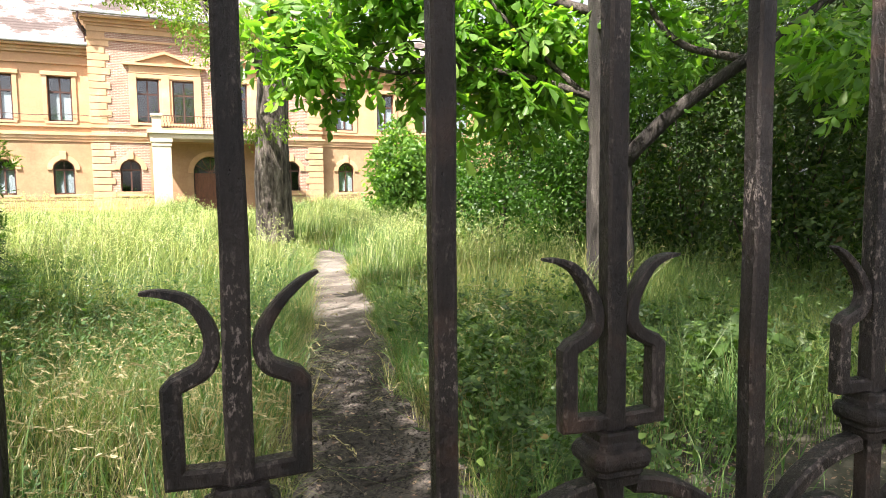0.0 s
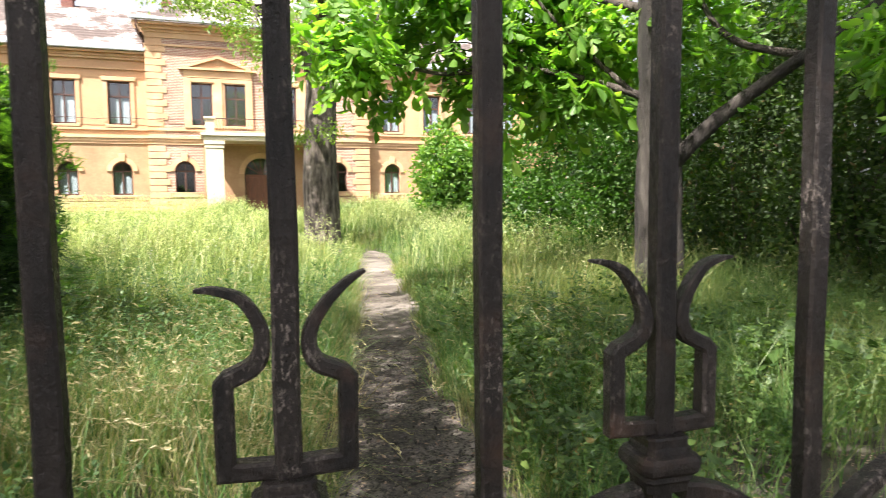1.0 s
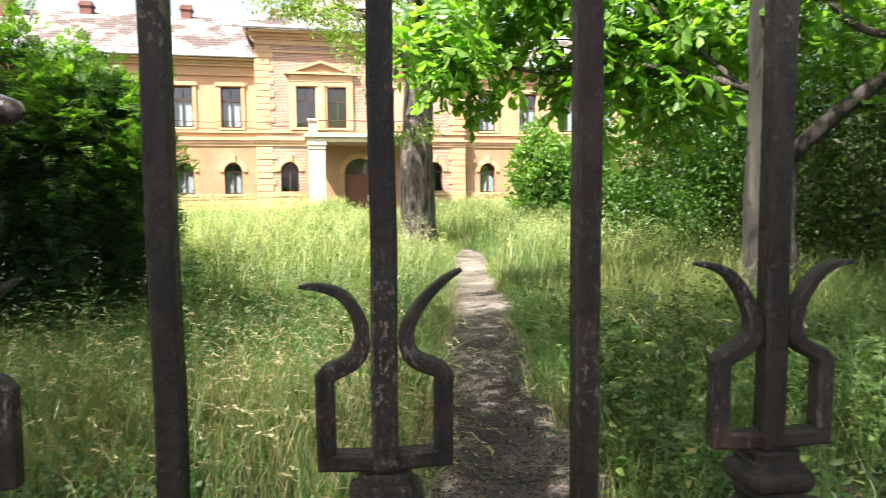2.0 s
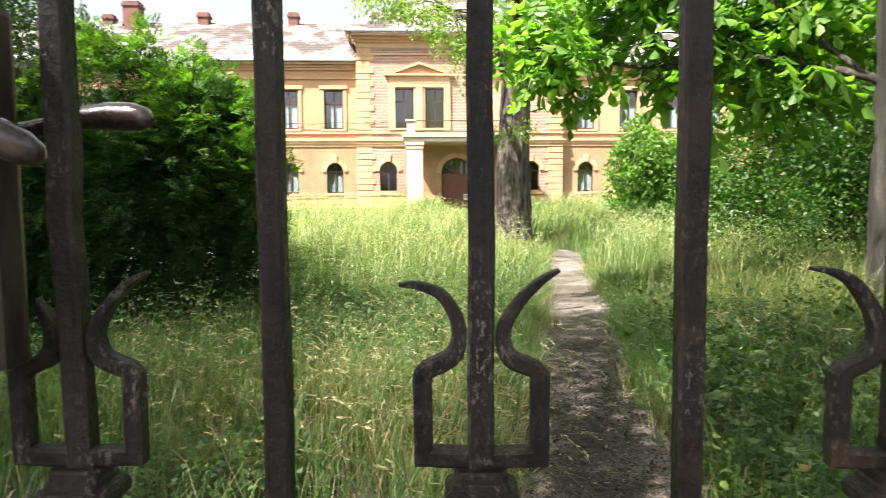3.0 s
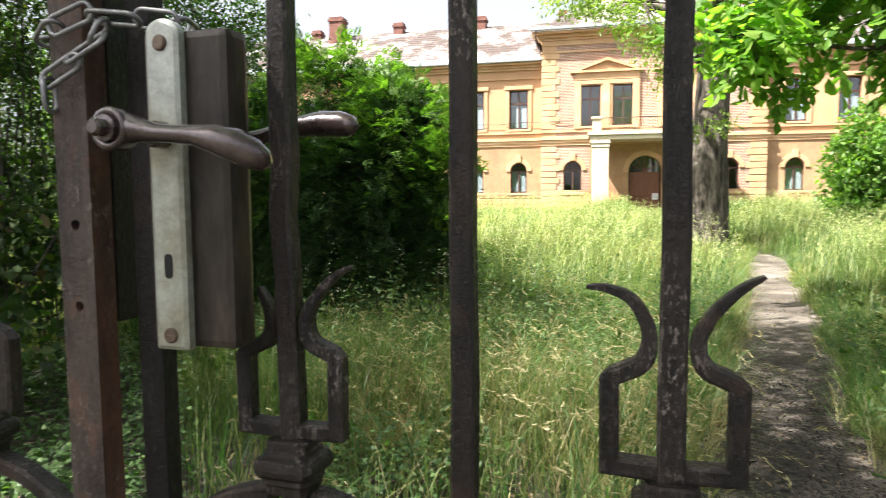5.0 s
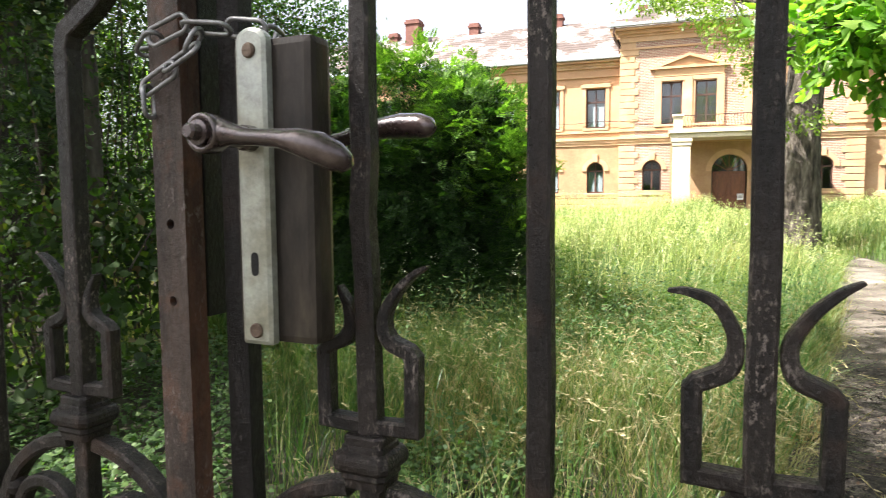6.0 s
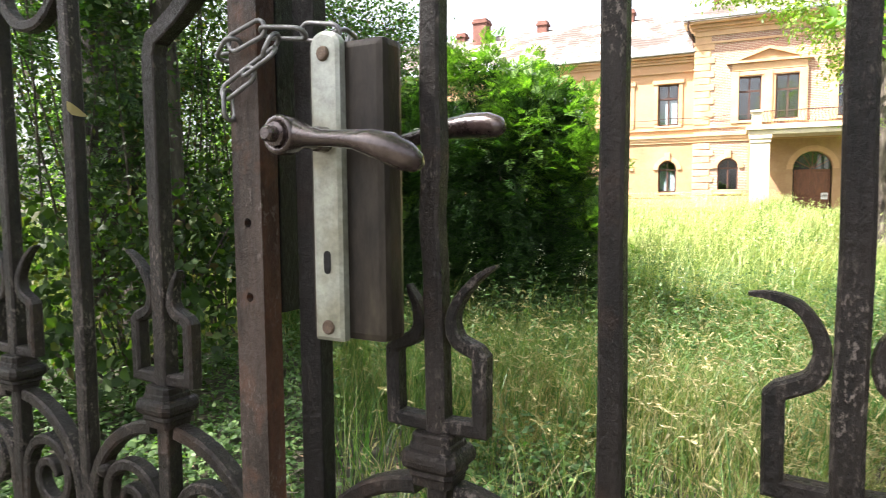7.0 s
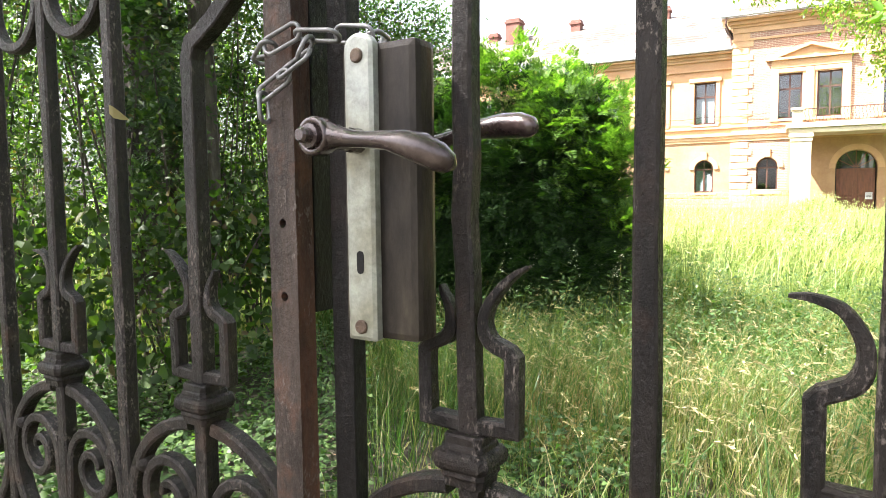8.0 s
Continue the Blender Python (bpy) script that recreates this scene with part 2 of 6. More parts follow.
HERB = leafy("herb_leaf", [(0.0, (0.024, 0.056, 0.012)), (0.6, (0.050, 0.094, 0.020)), (0.97, (0.105, 0.155, 0.034)), (1.0, (0.18, 0.11, 0.04))], 0.5, (0.8, 1.0, 0.2), 0.35)
WHITE = leafy("white_petal", [(0.0, (0.38, 0.42, 0.27)), (1.0, (0.60, 0.62, 0.48))], 0.6, (0.5, 0.5, 0.4), 0.3)
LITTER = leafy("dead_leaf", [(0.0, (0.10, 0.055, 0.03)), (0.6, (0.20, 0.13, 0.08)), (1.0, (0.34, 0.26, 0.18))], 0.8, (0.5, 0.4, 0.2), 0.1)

PALE_SEED = leafy("pale_seed", [(0.0, (0.26, 0.35, 0.11)), (0.6, (0.40, 0.46, 0.18)), (1.0, (0.56, 0.55, 0.31))], 0.6, (0.9, 1.0, 0.5), 0.35)
WHITE_PAPER = surface("white_paper", [(0.3, (0.7, 0.7, 0.68)), (0.7, (0.8, 0.8, 0.79))], 6, 60, 0.9)
STONE = surface("grey_stone", [(0.3, (0.16, 0.15, 0.14)), (0.6, (0.26, 0.25, 0.235)), (0.8, (0.36, 0.35, 0.33))], 9, 90, 0.9, strength=0.6, dist=0.006)

# ---- mesh helpers ----
def mesh_object(name, bm, mat, parent=None, label="", smooth=False):
    me = bpy.data.meshes.new(name)
    bm.to_mesh(me)
    bm.free()
    if smooth:
        me.shade_smooth()
    for m in (mat if isinstance(mat, (list, tuple)) else [mat]):
        me.materials.append(m)
    ob = new(name, me)
    if parent:
        ob.parent = parent
    if label:
        ob["label"] = label
    return ob


part = mesh_object


def thing(name, m, label, category, group="", kind=""):
    ob = new(name)
    ob.matrix_world = m
    ob.empty_display_size = 0.1
    return tagged(ob, label, category, group, kind)


def box(bm, x0, x1, y0, y1, z0, z1, bevel=0.0):
    vs = [bm.verts.new((x, y, z)) for x in (x0, x1) for y in (y0, y1) for z in (z0, z1)]
    fs = [bm.faces.new([vs[i] for i in f]) for f in ((0, 1, 3, 2), (4, 6, 7, 5), (0, 4, 5, 1), (2, 3, 7, 6), (0, 2, 6, 4), (1, 5, 7, 3))]
    if bevel:
        es = list({e for f in fs for e in f.edges})
        bmesh.ops.bevel(bm, geom=es, offset=bevel, segments=2, affect="EDGES", profile=0.6)
    return bm


def boxed(*dims, bevel=0.0):
    return box(bmesh.new(), *dims, bevel=bevel)


def sheet(name, verts, faces, mat, parent=None, label="", smooth=False):
    """A mesh from arrays; faces all have the same number of corners."""
    verts, faces = np.asarray(verts, np.float32), np.asarray(faces, np.int32)
    me = bpy.data.meshes.new(name)
    k = faces.shape[1]
    me.vertices.add(len(verts))
    me.vertices.foreach_set("co", verts.ravel())
    me.loops.add(faces.size)
    me.loops.foreach_set("vertex_index", faces.ravel())
    me.polygons.add(len(faces))
    me.polygons.foreach_set("loop_start", np.arange(0, faces.size, k, dtype=np.int32))
    me.polygons.foreach_set("loop_total", np.full(len(faces), k, np.int32))
    me.update(calc_edges=True)
    me.validate()
    if smooth:
        me.shade_smooth()
    me.materials.append(mat)
    ob = new(name, me)
    if parent:
        ob.parent = parent
    if label:
        ob["label"] = label
    return ob


def smooth01(a, b, v):
    s = np.clip((v - a) / (b - a), 0, 1)
    return s * s * (3 - 2 * s)


def ground_z(x, y):
    x, y = np.asarray(x, float), np.asarray(y, float)
    z = 0.5 * smooth01(13, 31, y) + 0.04 * np.sin(0.9 * x + 0.3 * y) * np.sin(0.7 * y) * smooth01(1.5, 4, y)
    return z - 0.05 * np.exp(-((x - path_x(y)) / 0.45) ** 2) * smooth01(0.5, 2, y) * (1 - smooth01(13, 16, y))


def path_x(y):
    y = np.asarray(y, float)
    return 0.22 + 0.144 * y + 0.035 * np.sin(1.1 * y + 0.6) * smooth01(1.5, 4, y)


def rays(n):
    v = np.random.normal(size=(n, 3))
    return v / np.linalg.norm(v, axis=1, keepdims=True)


def leaf_sheet(name, at, along, side, length, width, mat, parent=None, label="", fold=0.12, oval=False):
    """Leaves: each a pointed blade of two facets folded along its rib, or a fuller oval one with a drooping tip."""
    n = len(at)
    along, side = along / np.linalg.norm(along, axis=1, keepdims=True), side - along * (side * along).sum(1, keepdims=True) / (along * along).sum(1, keepdims=True)
    side /= np.linalg.norm(side, axis=1, keepdims=True) + 1e-9
    up = np.cross(along, side)
    L, W = np.broadcast_to(length, n)[:, None], np.broadcast_to(width, n)[:, None]
    if oval:
        lift, tip = up * W * fold, at + along * L - up * L * 0.12
        v = np.stack([at, at + along * L * 0.30 + side * W * 0.40 + lift, at + along * L * 0.66 + side * W * 0.5 + lift, tip, at + along * L * 0.66 - side * W * 0.5 + lift, at + along * L * 0.30 - side * W * 0.40 + lift], 1)
        f = np.array([[0, 1, 2], [0, 2, 3], [0, 3, 4], [0, 4, 5]])[None] + 6 * np.arange(n)[:, None, None]
        return sheet(name, v.reshape(-1, 3), f.reshape(-1, 3), mat, parent, label)
    v = np.stack([at, at + along * L * 0.45 + side * W * 0.5 + up * W * fold, at + along * L, at + along * L * 0.45 - side * W * 0.5 + up * W * fold], 1)
    f = np.array([[0, 1, 2], [0, 2, 3]])[None] + 4 * np.arange(n)[:, None, None]
    return sheet(name, v.reshape(-1, 3), f.reshape(-1, 3), mat, parent, label)


def clumps(blobs, per, spread=0.16):
    """Points gathered in small tufts over and inside ellipsoids (x, y, z, rx, ry, rz), and the way out at each."""
    P, N = [], []
    for x, y, z, rx, ry, rz in blobs:
        k = max(8, int(per * (rx * ry * rz) ** (2 / 3)))
        tufts = max(4, k // 28)
        d = rays(tufts)
        c = d * (np.random.random((tufts, 1)) ** 0.45) * np.array([rx, ry, rz])
        i = np.random.randint(0, tufts, k)
        P.append(np.array([x, y, z]) + c[i] + np.random.normal(size=(k, 3)) * spread)
        N.append(d[i])
    return np.concatenate(P), np.concatenate(N)


def crown(name, blobs, per, length, width, mat, parent, spread=0.16, droop=0.5, label="", oval=False):
    p, out = clumps(blobs, per, spread)
    n = len(p)
    along = out * 0.6 + rays(n) * 0.8 + np.array([0, 0, -droop])
    return leaf_sheet(name, p, along, rays(n), length * np.random.uniform(0.6, 1.25, n), width * np.random.uniform(0.6, 1.25, n), mat, parent, label, oval=oval)


def compound(name, blobs, per, length, width, mat, parent, pairs=3, spread=0.12, label=""):
    """Feathered leaves: leaflets in pairs along a drooping stalk with one at its end, held rather flat."""
    p, out = clumps(blobs, per, spread)
    n, k = len(p), 2 * pairs + 1
    ax = out * np.array([0.7, 0.7, 0.25]) + rays(n) * 0.7 + np.array([0, 0, -0.12])
    ax /= np.linalg.norm(ax, axis=1, keepdims=True)
    face = np.array([0, 0, 1.0]) + 0.95 * rays(n)
    sd = np.cross(ax, face)
    sd /= np.linalg.norm(sd, axis=1, keepdims=True)
    i = np.arange(k)
    f = np.where(i == k - 1, 1.0, 0.35 + 0.6 * (i // 2) / pairs)
    sg = np.where(i == k - 1, 0.0, np.where(i % 2, 1.0, -1.0))
    size = np.random.uniform(0.65, 1.2, n)
    at = p[:, None] + ax[:, None] * (2.1 * length * size[:, None] * f)[..., None] - np.array([0, 0, 0.5]) * (length * size[:, None] * f ** 2)[..., None]
    al = ax[:, None] * 0.6 + sd[:, None] * sg[None, :, None] + np.array([0, 0, -0.45]) + 0.25 * rays(n * k).reshape(n, k, 3)
    wide = np.cross(al, face[:, None] + 0.35 * rays(n * k).reshape(n, k, 3))
    sz = (size[:, None] * (0.7 + 0.4 * f)).ravel()
    return leaf_sheet(name, at.reshape(-1, 3), al.reshape(-1, 3), wide.reshape(-1, 3), length * sz, width * sz, mat, parent, label, oval=True)


def tube(bm, pts, radii, sides=8, wobble=0.0):
    """A tapered limb through points."""
    rings = []
    pts = [Vector(p) for p in pts]
    for i, p in enumerate(pts):
        t = (pts[min(i + 1, len(pts) - 1)] - pts[max(i - 1, 0)]).normalized()
        a = t.cross(Vector((0.3, 1, 0.2))).normalized()
        b = t.cross(a)
        rings.append([bm.verts.new(p + (a * math.cos(u) + b * math.sin(u)) * radii[i] * (1 + wobble * random.uniform(-1, 1)))
                      for u in (2 * math.pi * k / sides for k in range(sides))])
    for r0, r1 in zip(rings, rings[1:]):
        for k in range(sides):
            bm.faces.new((r0[k], r0[(k + 1) % sides], r1[(k + 1) % sides], r1[k]))
    bm.faces.new(rings[0][::-1])
    bm.faces.new(rings[-1])
    return bm

# ---- ground ----
gx = np.concatenate([np.linspace(-600, -16, 14)[:-1], np.linspace(-16, 22, 150), np.linspace(22, 600, 14)[1:]])
gy = np.concatenate([np.linspace(-300, -4, 10)[:-1], np.linspace(-4, 40, 170), np.linspace(40, 900, 14)[1:]])
GX, GY = np.meshgrid(gx, gy)
quad = np.arange(len(gy) - 1)[:, None] * len(gx) + np.arange(len(gx) - 1)[None]
quad = np.stack([quad, quad + 1, quad + 1 + len(gx), quad + len(gx)], -1).reshape(-1, 4)
ground = sheet("ground", np.stack([GX, GY, ground_z(GX, GY)], -1).reshape(-1, 3), quad, GROUND, smooth=True)
tagged(ground, "park soil under tall unmown grass", "ground", kind="structure")
py = np.linspace(0.1, 14.3, 120)
pw = 0.37 + 0.03 * smooth01(2, 12, py) + 0.13 * (1 - smooth01(1.5, 3.6, py)) + 0.045 * np.sin(2.3 * py) * np.sin(0.9 * py + 1)
pv = []
for f in np.linspace(-1, 1, 9):
    x = path_x(py) + f * pw * (1 - 0.75 * smooth01(13.2, 14.3, py))
    pv.append(np.stack([x, py, ground_z(x, py) + 0.034 - 0.016 * f * f + 0.0012 * np.sin(7.3 * py + 5 * f) * np.sin(2.9 * py - 4 * f)], -1))
pv = np.stack(pv, 1)
pq = np.arange(119)[:, None] * 9 + np.arange(8)[None]
path_ob = sheet("path", pv.reshape(-1, 3), np.stack([pq, pq + 1, pq + 10, pq + 9], -1).reshape(-1, 4), PATH, smooth=True)
tagged(path_ob, "narrow trodden footpath of grey packed earth through the grass", "path", kind="structure")


# ---- the iron gate ----
def sweep(bm, pts, width, depth, y=0.0, chamfer=0.36):
    """A forged bar through points (x, z) in the gate's plane: chamfered section, mitred corners."""
    pts = [Vector((p[0], p[1])) for p in pts]
    n = len(pts)
    ws = list(width) if isinstance(width, (list, tuple)) else [width] * n
    rings = []
    for i, p in enumerate(pts):
        a = (pts[i] - pts[i - 1]).normalized() if i else None
        b = (pts[i + 1] - pts[i]).normalized() if i < n - 1 else None
        a, b = a or b, b or a
        t = (a + b).normalized()
        nrm = Vector((-t.y, t.x))
        m = min(1.5, 1 / max(0.3, nrm.dot(Vector((-a.y, a.x)))))
        w, dp = ws[i] / 2, depth / 2 * (0.45 + 0.55 * ws[i] / max(ws))
        c = chamfer * min(w, dp)
        sec = [(w, dp - c), (w - c, dp), (c - w, dp), (-w, dp - c), (-w, c - dp), (c - w, -dp), (w - c, -dp), (w, c - dp)]
        rings.append([bm.verts.new((p.x + nrm.x * m * s, y + d, p.y + nrm.y * m * s)) for s, d in sec])
    for r0, r1 in zip(rings, rings[1:]):
        for k in range(8):
            bm.faces.new((r0[k], r0[(k + 1) % 8], r1[(k + 1) % 8], r1[k])).material_index = 1 - k % 2
    bm.faces.new(rings[0][::-1])
    bm.faces.new(rings[-1])
    bmesh.ops.recalc_face_normals(bm, faces=bm.faces[:])
    return bm


def bow(pts, steps=6):
    """A smooth curve through points of the plane."""
    P = [Vector(p) for p in pts]
    P = [2 * P[0] - P[1]] + P + [2 * P[-1] - P[-2]]
    out = []
    for a, b, c, d in zip(P, P[1:], P[2:], P[3:]):
        for k in range(steps):
            t = k / steps
            out.append(0.5 * (2 * b + (c - a) * t + (2 * a - 5 * b + 4 * c - d) * t * t + (3 * b - a - 3 * c + d) * t ** 3))
    return [tuple(v) for v in out] + [tuple(P[-2])]


def arc(cx, cz, rx, rz, a0, a1, n=18):
    return [(cx + rx * math.cos(radians(a0 + (a1 - a0) * k / n)), cz + rz * math.sin(radians(a0 + (a1 - a0) * k / n))) for k in range(n + 1)]


def stack(bm, x, y, profile):
    """A moulded collar: squares of half-widths over each other, corners cut."""
    rings = []
    for hw, z in profile:
        hw *= 0.9
        hd, c = hw * 0.9, hw * 0.22
        rings.append([bm.verts.new((x + sx, y + sy, z)) for sx, sy in (
            (hw, hd - c), (hw - c, hd), (c - hw, hd), (-hw, hd - c), (-hw, c - hd), (c - hw, -hd), (hw - c, -hd), (hw, c - hd))])
    for r0, r1 in zip(rings, rings[1:]):
        for k in range(8):
            bm.faces.new((r0[k], r0[(k + 1) % 8], r1[(k + 1) % 8], r1[k]))
    bm.faces.new(rings[0][::-1])
    bm.faces.new(rings[-1])
    return bm


def lyre(parent, x, y, left, right, mat):
    """The two horned halves and the collar of one ornament. left, right: lists of the horn's points from the tip to the box."""
    for s, horn in ((-1, left), (1, right)):
        curve = bow(horn, 5)
        taper = [0.0015 + 0.0070 * min(1, k / (0.62 * len(curve))) ** 0.75 for k in range(len(curve))]
        pts = curve + [(0.0292, 1.1115), (0.0288, 1.0705), (0.0045, 1.0695)]
        part("horn_scroll", sweep(bmesh.new(), [(x + s * px, pz) for px, pz in pts], taper + [0.0092] * 3, 0.0112, y), mat, parent)
    part("collar", stack(bmesh.new(), x, y, [(0.0128, 1.0655), (0.0140, 1.0642), (0.0140, 1.0600), (0.0152, 1.0590), (0.0156, 1.0565), (0.0188, 1.0552), (0.0204, 1.0528), (0.0208, 1.0498),
                                              (0.0200, 1.0468), (0.0176, 1.0446), (0.0160, 1.0440), (0.0164, 1.0412), (0.0150, 1.0395), (0.0142, 1.0345)]), mat, parent, "dark moulded iron collar")


HORN = [(0.0385, 1.1640), (0.0300, 1.1590), (0.0195, 1.1490), (0.0120, 1.1370), (0.0112, 1.1270), (0.0150, 1.1200), (0.0225, 1.1165), (0.0265, 1.1148)]
HORN_LOW = [(0.0405, 1.1572), (0.0310, 1.1567), (0.0195, 1.1520), (0.0120, 1.1400), (0.0110, 1.1290), (0.0145, 1.1210), (0.0225, 1.1165), (0.0265, 1.1148)]
HORN_WIDE = [(0.0440, 1.1640), (0.0340, 1.1625), (0.0240, 1.1570), (0.0140, 1.1420), (0.0112, 1.1290), (0.0150, 1.1210), (0.0225, 1.1165), (0.0265, 1.1148)]
HORN_BENT = [(0.0185, 1.1510), (0.0165, 1.1460), (0.0130, 1.1400), (0.0112, 1.1330), (0.0112, 1.1260), (0.0150, 1.1200), (0.0225, 1.1165), (0.0265, 1.1148)]


def spiral(cx, cz, r0, r1, a0, turns, n=30):
    return [(cx + (r0 + (r1 - r0) * k / n) * math.cos(radians(a0 + 360 * turns * k / n)),
             cz + (r0 + (r1 - r0) * k / n) * math.sin(radians(a0 + 360 * turns * k / n))) for k in range(n + 1)]


def scrollwork(parent, x, y, mat):
    """The arch under a collar and the volutes inside it."""
    for s in (-1, 1):
        half = [(x + s * px, pz) for px, pz in arc(0.004, 0.950, 0.090, 0.0815, 84, -40, 16) + bow([(0.073, 0.897), (0.050, 0.878), (0.022, 0.874)], 3)]
        part("arch_scroll", sweep(bmesh.new(), half, 0.0105, 0.014, y), mat, parent)
        coil = [(x + s * px, pz) for px, pz in [(0.012, 0.880), (0.008, 0.925), (0.0105, 0.958)] + spiral(0.047, 0.963, 0.0365, 0.008, 172, -1.45)]
        part("volute", sweep(bmesh.new(), coil, [0.009] * (len(coil) - 10) + [0.009 - 0.0004 * k for k in range(10)], 0.012, y), mat, parent)
        ball = bmesh.new()
        bmesh.ops.create_icosphere(ball, subdivisions=2, radius=0.0085, matrix=Matrix.Translation((x + s * 0.079, y, 0.985)))
        part("ball", ball, mat, parent)


def gate_bar(parent, x, y, z0, z1, mat, w=0.0128, name="bar", lean=0.0):
    n = 26
    pts = [(x + 0.0005 * math.sin(9 * k + 40 * x), z0 + (z1 - z0) * k / n) for k in range(n + 1)]
    if lean:
        n = 60
        pts = []
        for k in range(n + 1):
            z = z0 + (z1 - z0) * k / n
            d = z - 1.20
            pts.append((x + 0.0014 * math.sin(14 * z) + 0.0022 * math.exp(-(d / 0.03) ** 2) * math.sin(90 * d), z))
    return part(name, sweep(bmesh.new(), pts, [w * (1 + 0.03 * math.sin(5.3 * k + 17 * x)) for k in range(n + 1)], w, y, 0.26), mat, parent)


STEP, FIRST = 0.1022, -0.194
right_leaf = thing("iron_gate", pose(0.2, 0, 0.03), "black painted wrought-iron gate leaf with horned ornaments, closed and chained", "gate", "gate leaves")
OFF = -0.2


def rl_bar(k, **kw):
    return gate_bar(right_leaf, FIRST + STEP * k + OFF, 0, 0.06, 2.0, FORGED, **kw)


for k in range(9):
    rl_bar(k, lean=1.0 if k == 0 else 0.0)
for k, lt, rt in ((0, HORN_BENT, HORN), (2, HORN_LOW, HORN), (4, HORN_WIDE, HORN_WIDE), (6, HORN, HORN_WIDE), (8, HORN, HORN_LOW)):
    ox = FIRST + STEP * k + OFF
    lyre(right_leaf, ox, 0, lt, rt, FORGED)
    scrollwork(right_leaf, ox, 0, FORGED)
part("stile", boxed(-0.291 + OFF, -0.2740 + OFF, -0.010, 0.003, 0.03, 2.0, bevel=0.0015), GAP_IRON, right_leaf)
part("lock_mount", boxed(-0.2738 + OFF, -0.2560 + OFF, -0.0098, 0.001, 1.126, 1.284), GAP_IRON, right_leaf)
part("stile", boxed(0.700 + OFF, 0.735 + OFF, -0.012, 0.012, -0.03, 2.05, bevel=0.002), IRON, right_leaf)
for z in (0.05, 0.80, 1.94):
    part("rail", boxed(-0.2735 + OFF, 0.6995 + OFF, -0.008, 0.0085, z, z + 0.025, bevel=0.002), IRON, right_leaf)
for ob in right_leaf.children:
    ob.location.z = -0.03

# lock on the right leaf
lock = part("lock_case", boxed(-0.2620 + OFF, -0.2085 + OFF, -0.0300, -0.0102, 1.1205, 1.2895, bevel=0.0048), CASE, right_leaf, "brown painted steel lock case")
lock.location.z = -0.03


def stadium(bm, x0, x1, y0, y1, z0, z1, n=12):
    """A plate with a half-round top."""
    cx, r = (x0 + x1) / 2, (x1 - x0) / 2
    out = [(x0 + 0.001, z0), (x0, z0 + 0.001)] + [(cx - r * math.cos(math.pi * k / n), z1 - r * 0.75 + 0.75 * r * math.sin(math.pi * k / n)) for k in range(n + 1)] + [(x1, z0 + 0.001), (x1 - 0.001, z0)]
    e = 0.0022
    mid = ((x0 + x1) / 2, (z0 + z1) / 2)
    inner = [(px + e * (1 if px < cx - 1e-6 else -1 if px > cx + 1e-6 else 0) * min(1, abs(px - cx) / 0.004), pz + (e if pz < mid[1] else -e * max(0, (pz - (z1 - r)) / r))) for px, pz in out]
    A = [bm.verts.new((px, y1, pz)) for px, pz in out]
    B = [bm.verts.new((px, y0 + 0.0014, pz)) for px, pz in out]
    C = [bm.verts.new((px, y0, pz)) for px, pz in inner]
    for R0, R1 in ((A, B), (B, C)):
        for k in range(len(out)):
            j = (k + 1) % len(out)
            bm.faces.new((R0[k], R0[j], R1[j], R1[k]))
    bm.faces.new(C)
    bm.faces.new(A[::-1])
    bmesh.ops.recalc_face_normals(bm, faces=bm.faces[:])
    return bm


plate = part("lock_plate", stadium(bmesh.new(), -0.2548 + OFF, -0.2342 + OFF, -0.0362, -0.0302, 1.1203, 1.2945), PLATE, lock, "pale worn steel lock plate with keyhole")


def lathe_y(bm, x, z, profile, sides=16):
    """A turned piece on an axis along y: (y, radius) rows."""
    rings = [[bm.verts.new((x + r * math.cos(2 * math.pi * k / sides), y, z + r * math.sin(2 * math.pi * k / sides))) for k in range(sides)] for y, r in profile]
    for r0, r1 in zip(rings, rings[1:]):
        for k in range(sides):
            bm.faces.new((r0[k], r1[k], r1[(k + 1) % sides], r0[(k + 1) % sides]))
    bm.faces.new(rings[0])
    bm.faces.new(rings[-1][::-1])
    bmesh.ops.recalc_face_normals(bm, faces=bm.faces[:])
    return bm


for z in (1.2818, 1.1283):
    b = lathe_y(bmesh.new(), -0.2446 + OFF, z, [(-0.0360, 0.0042), (-0.0372, 0.0042), (-0.0380, 0.0034)], 14)
    box(b, -0.2446 + OFF - 0.0032, -0.2446 + OFF + 0.0032, -0.0382, -0.0379, z - 0.0004, z + 0.0004)
    part("screw", b, SCREW, lock, "rusty slotted screw")
# black piece on the plate; the shade inside the keyhole is its colour
b = bmesh.new()
kz = 1.1655
ring = [(-0.2446 + OFF + 0.0025 * math.cos(a), kz + 0.0066 * (1 if math.sin(a) > 0 else -1) * (abs(math.sin(a)) ** 0.35)) for a in (2 * math.pi * k / 20 for k in range(20))]
f0 = [b.verts.new((x, -0.0366, z)) for x, z in ring]
f1 = [b.verts.new((x, -0.0361, z)) for x, z in ring]
b.faces.new(f0)
for k in range(20):
    b.faces.new((f0[k], f1[k], f1[(k + 1) % 20], f0[(k + 1) % 20]))
part("keyhole", b, BLACK, lock, "narrow keyhole piece, black to stand for the shade inside")


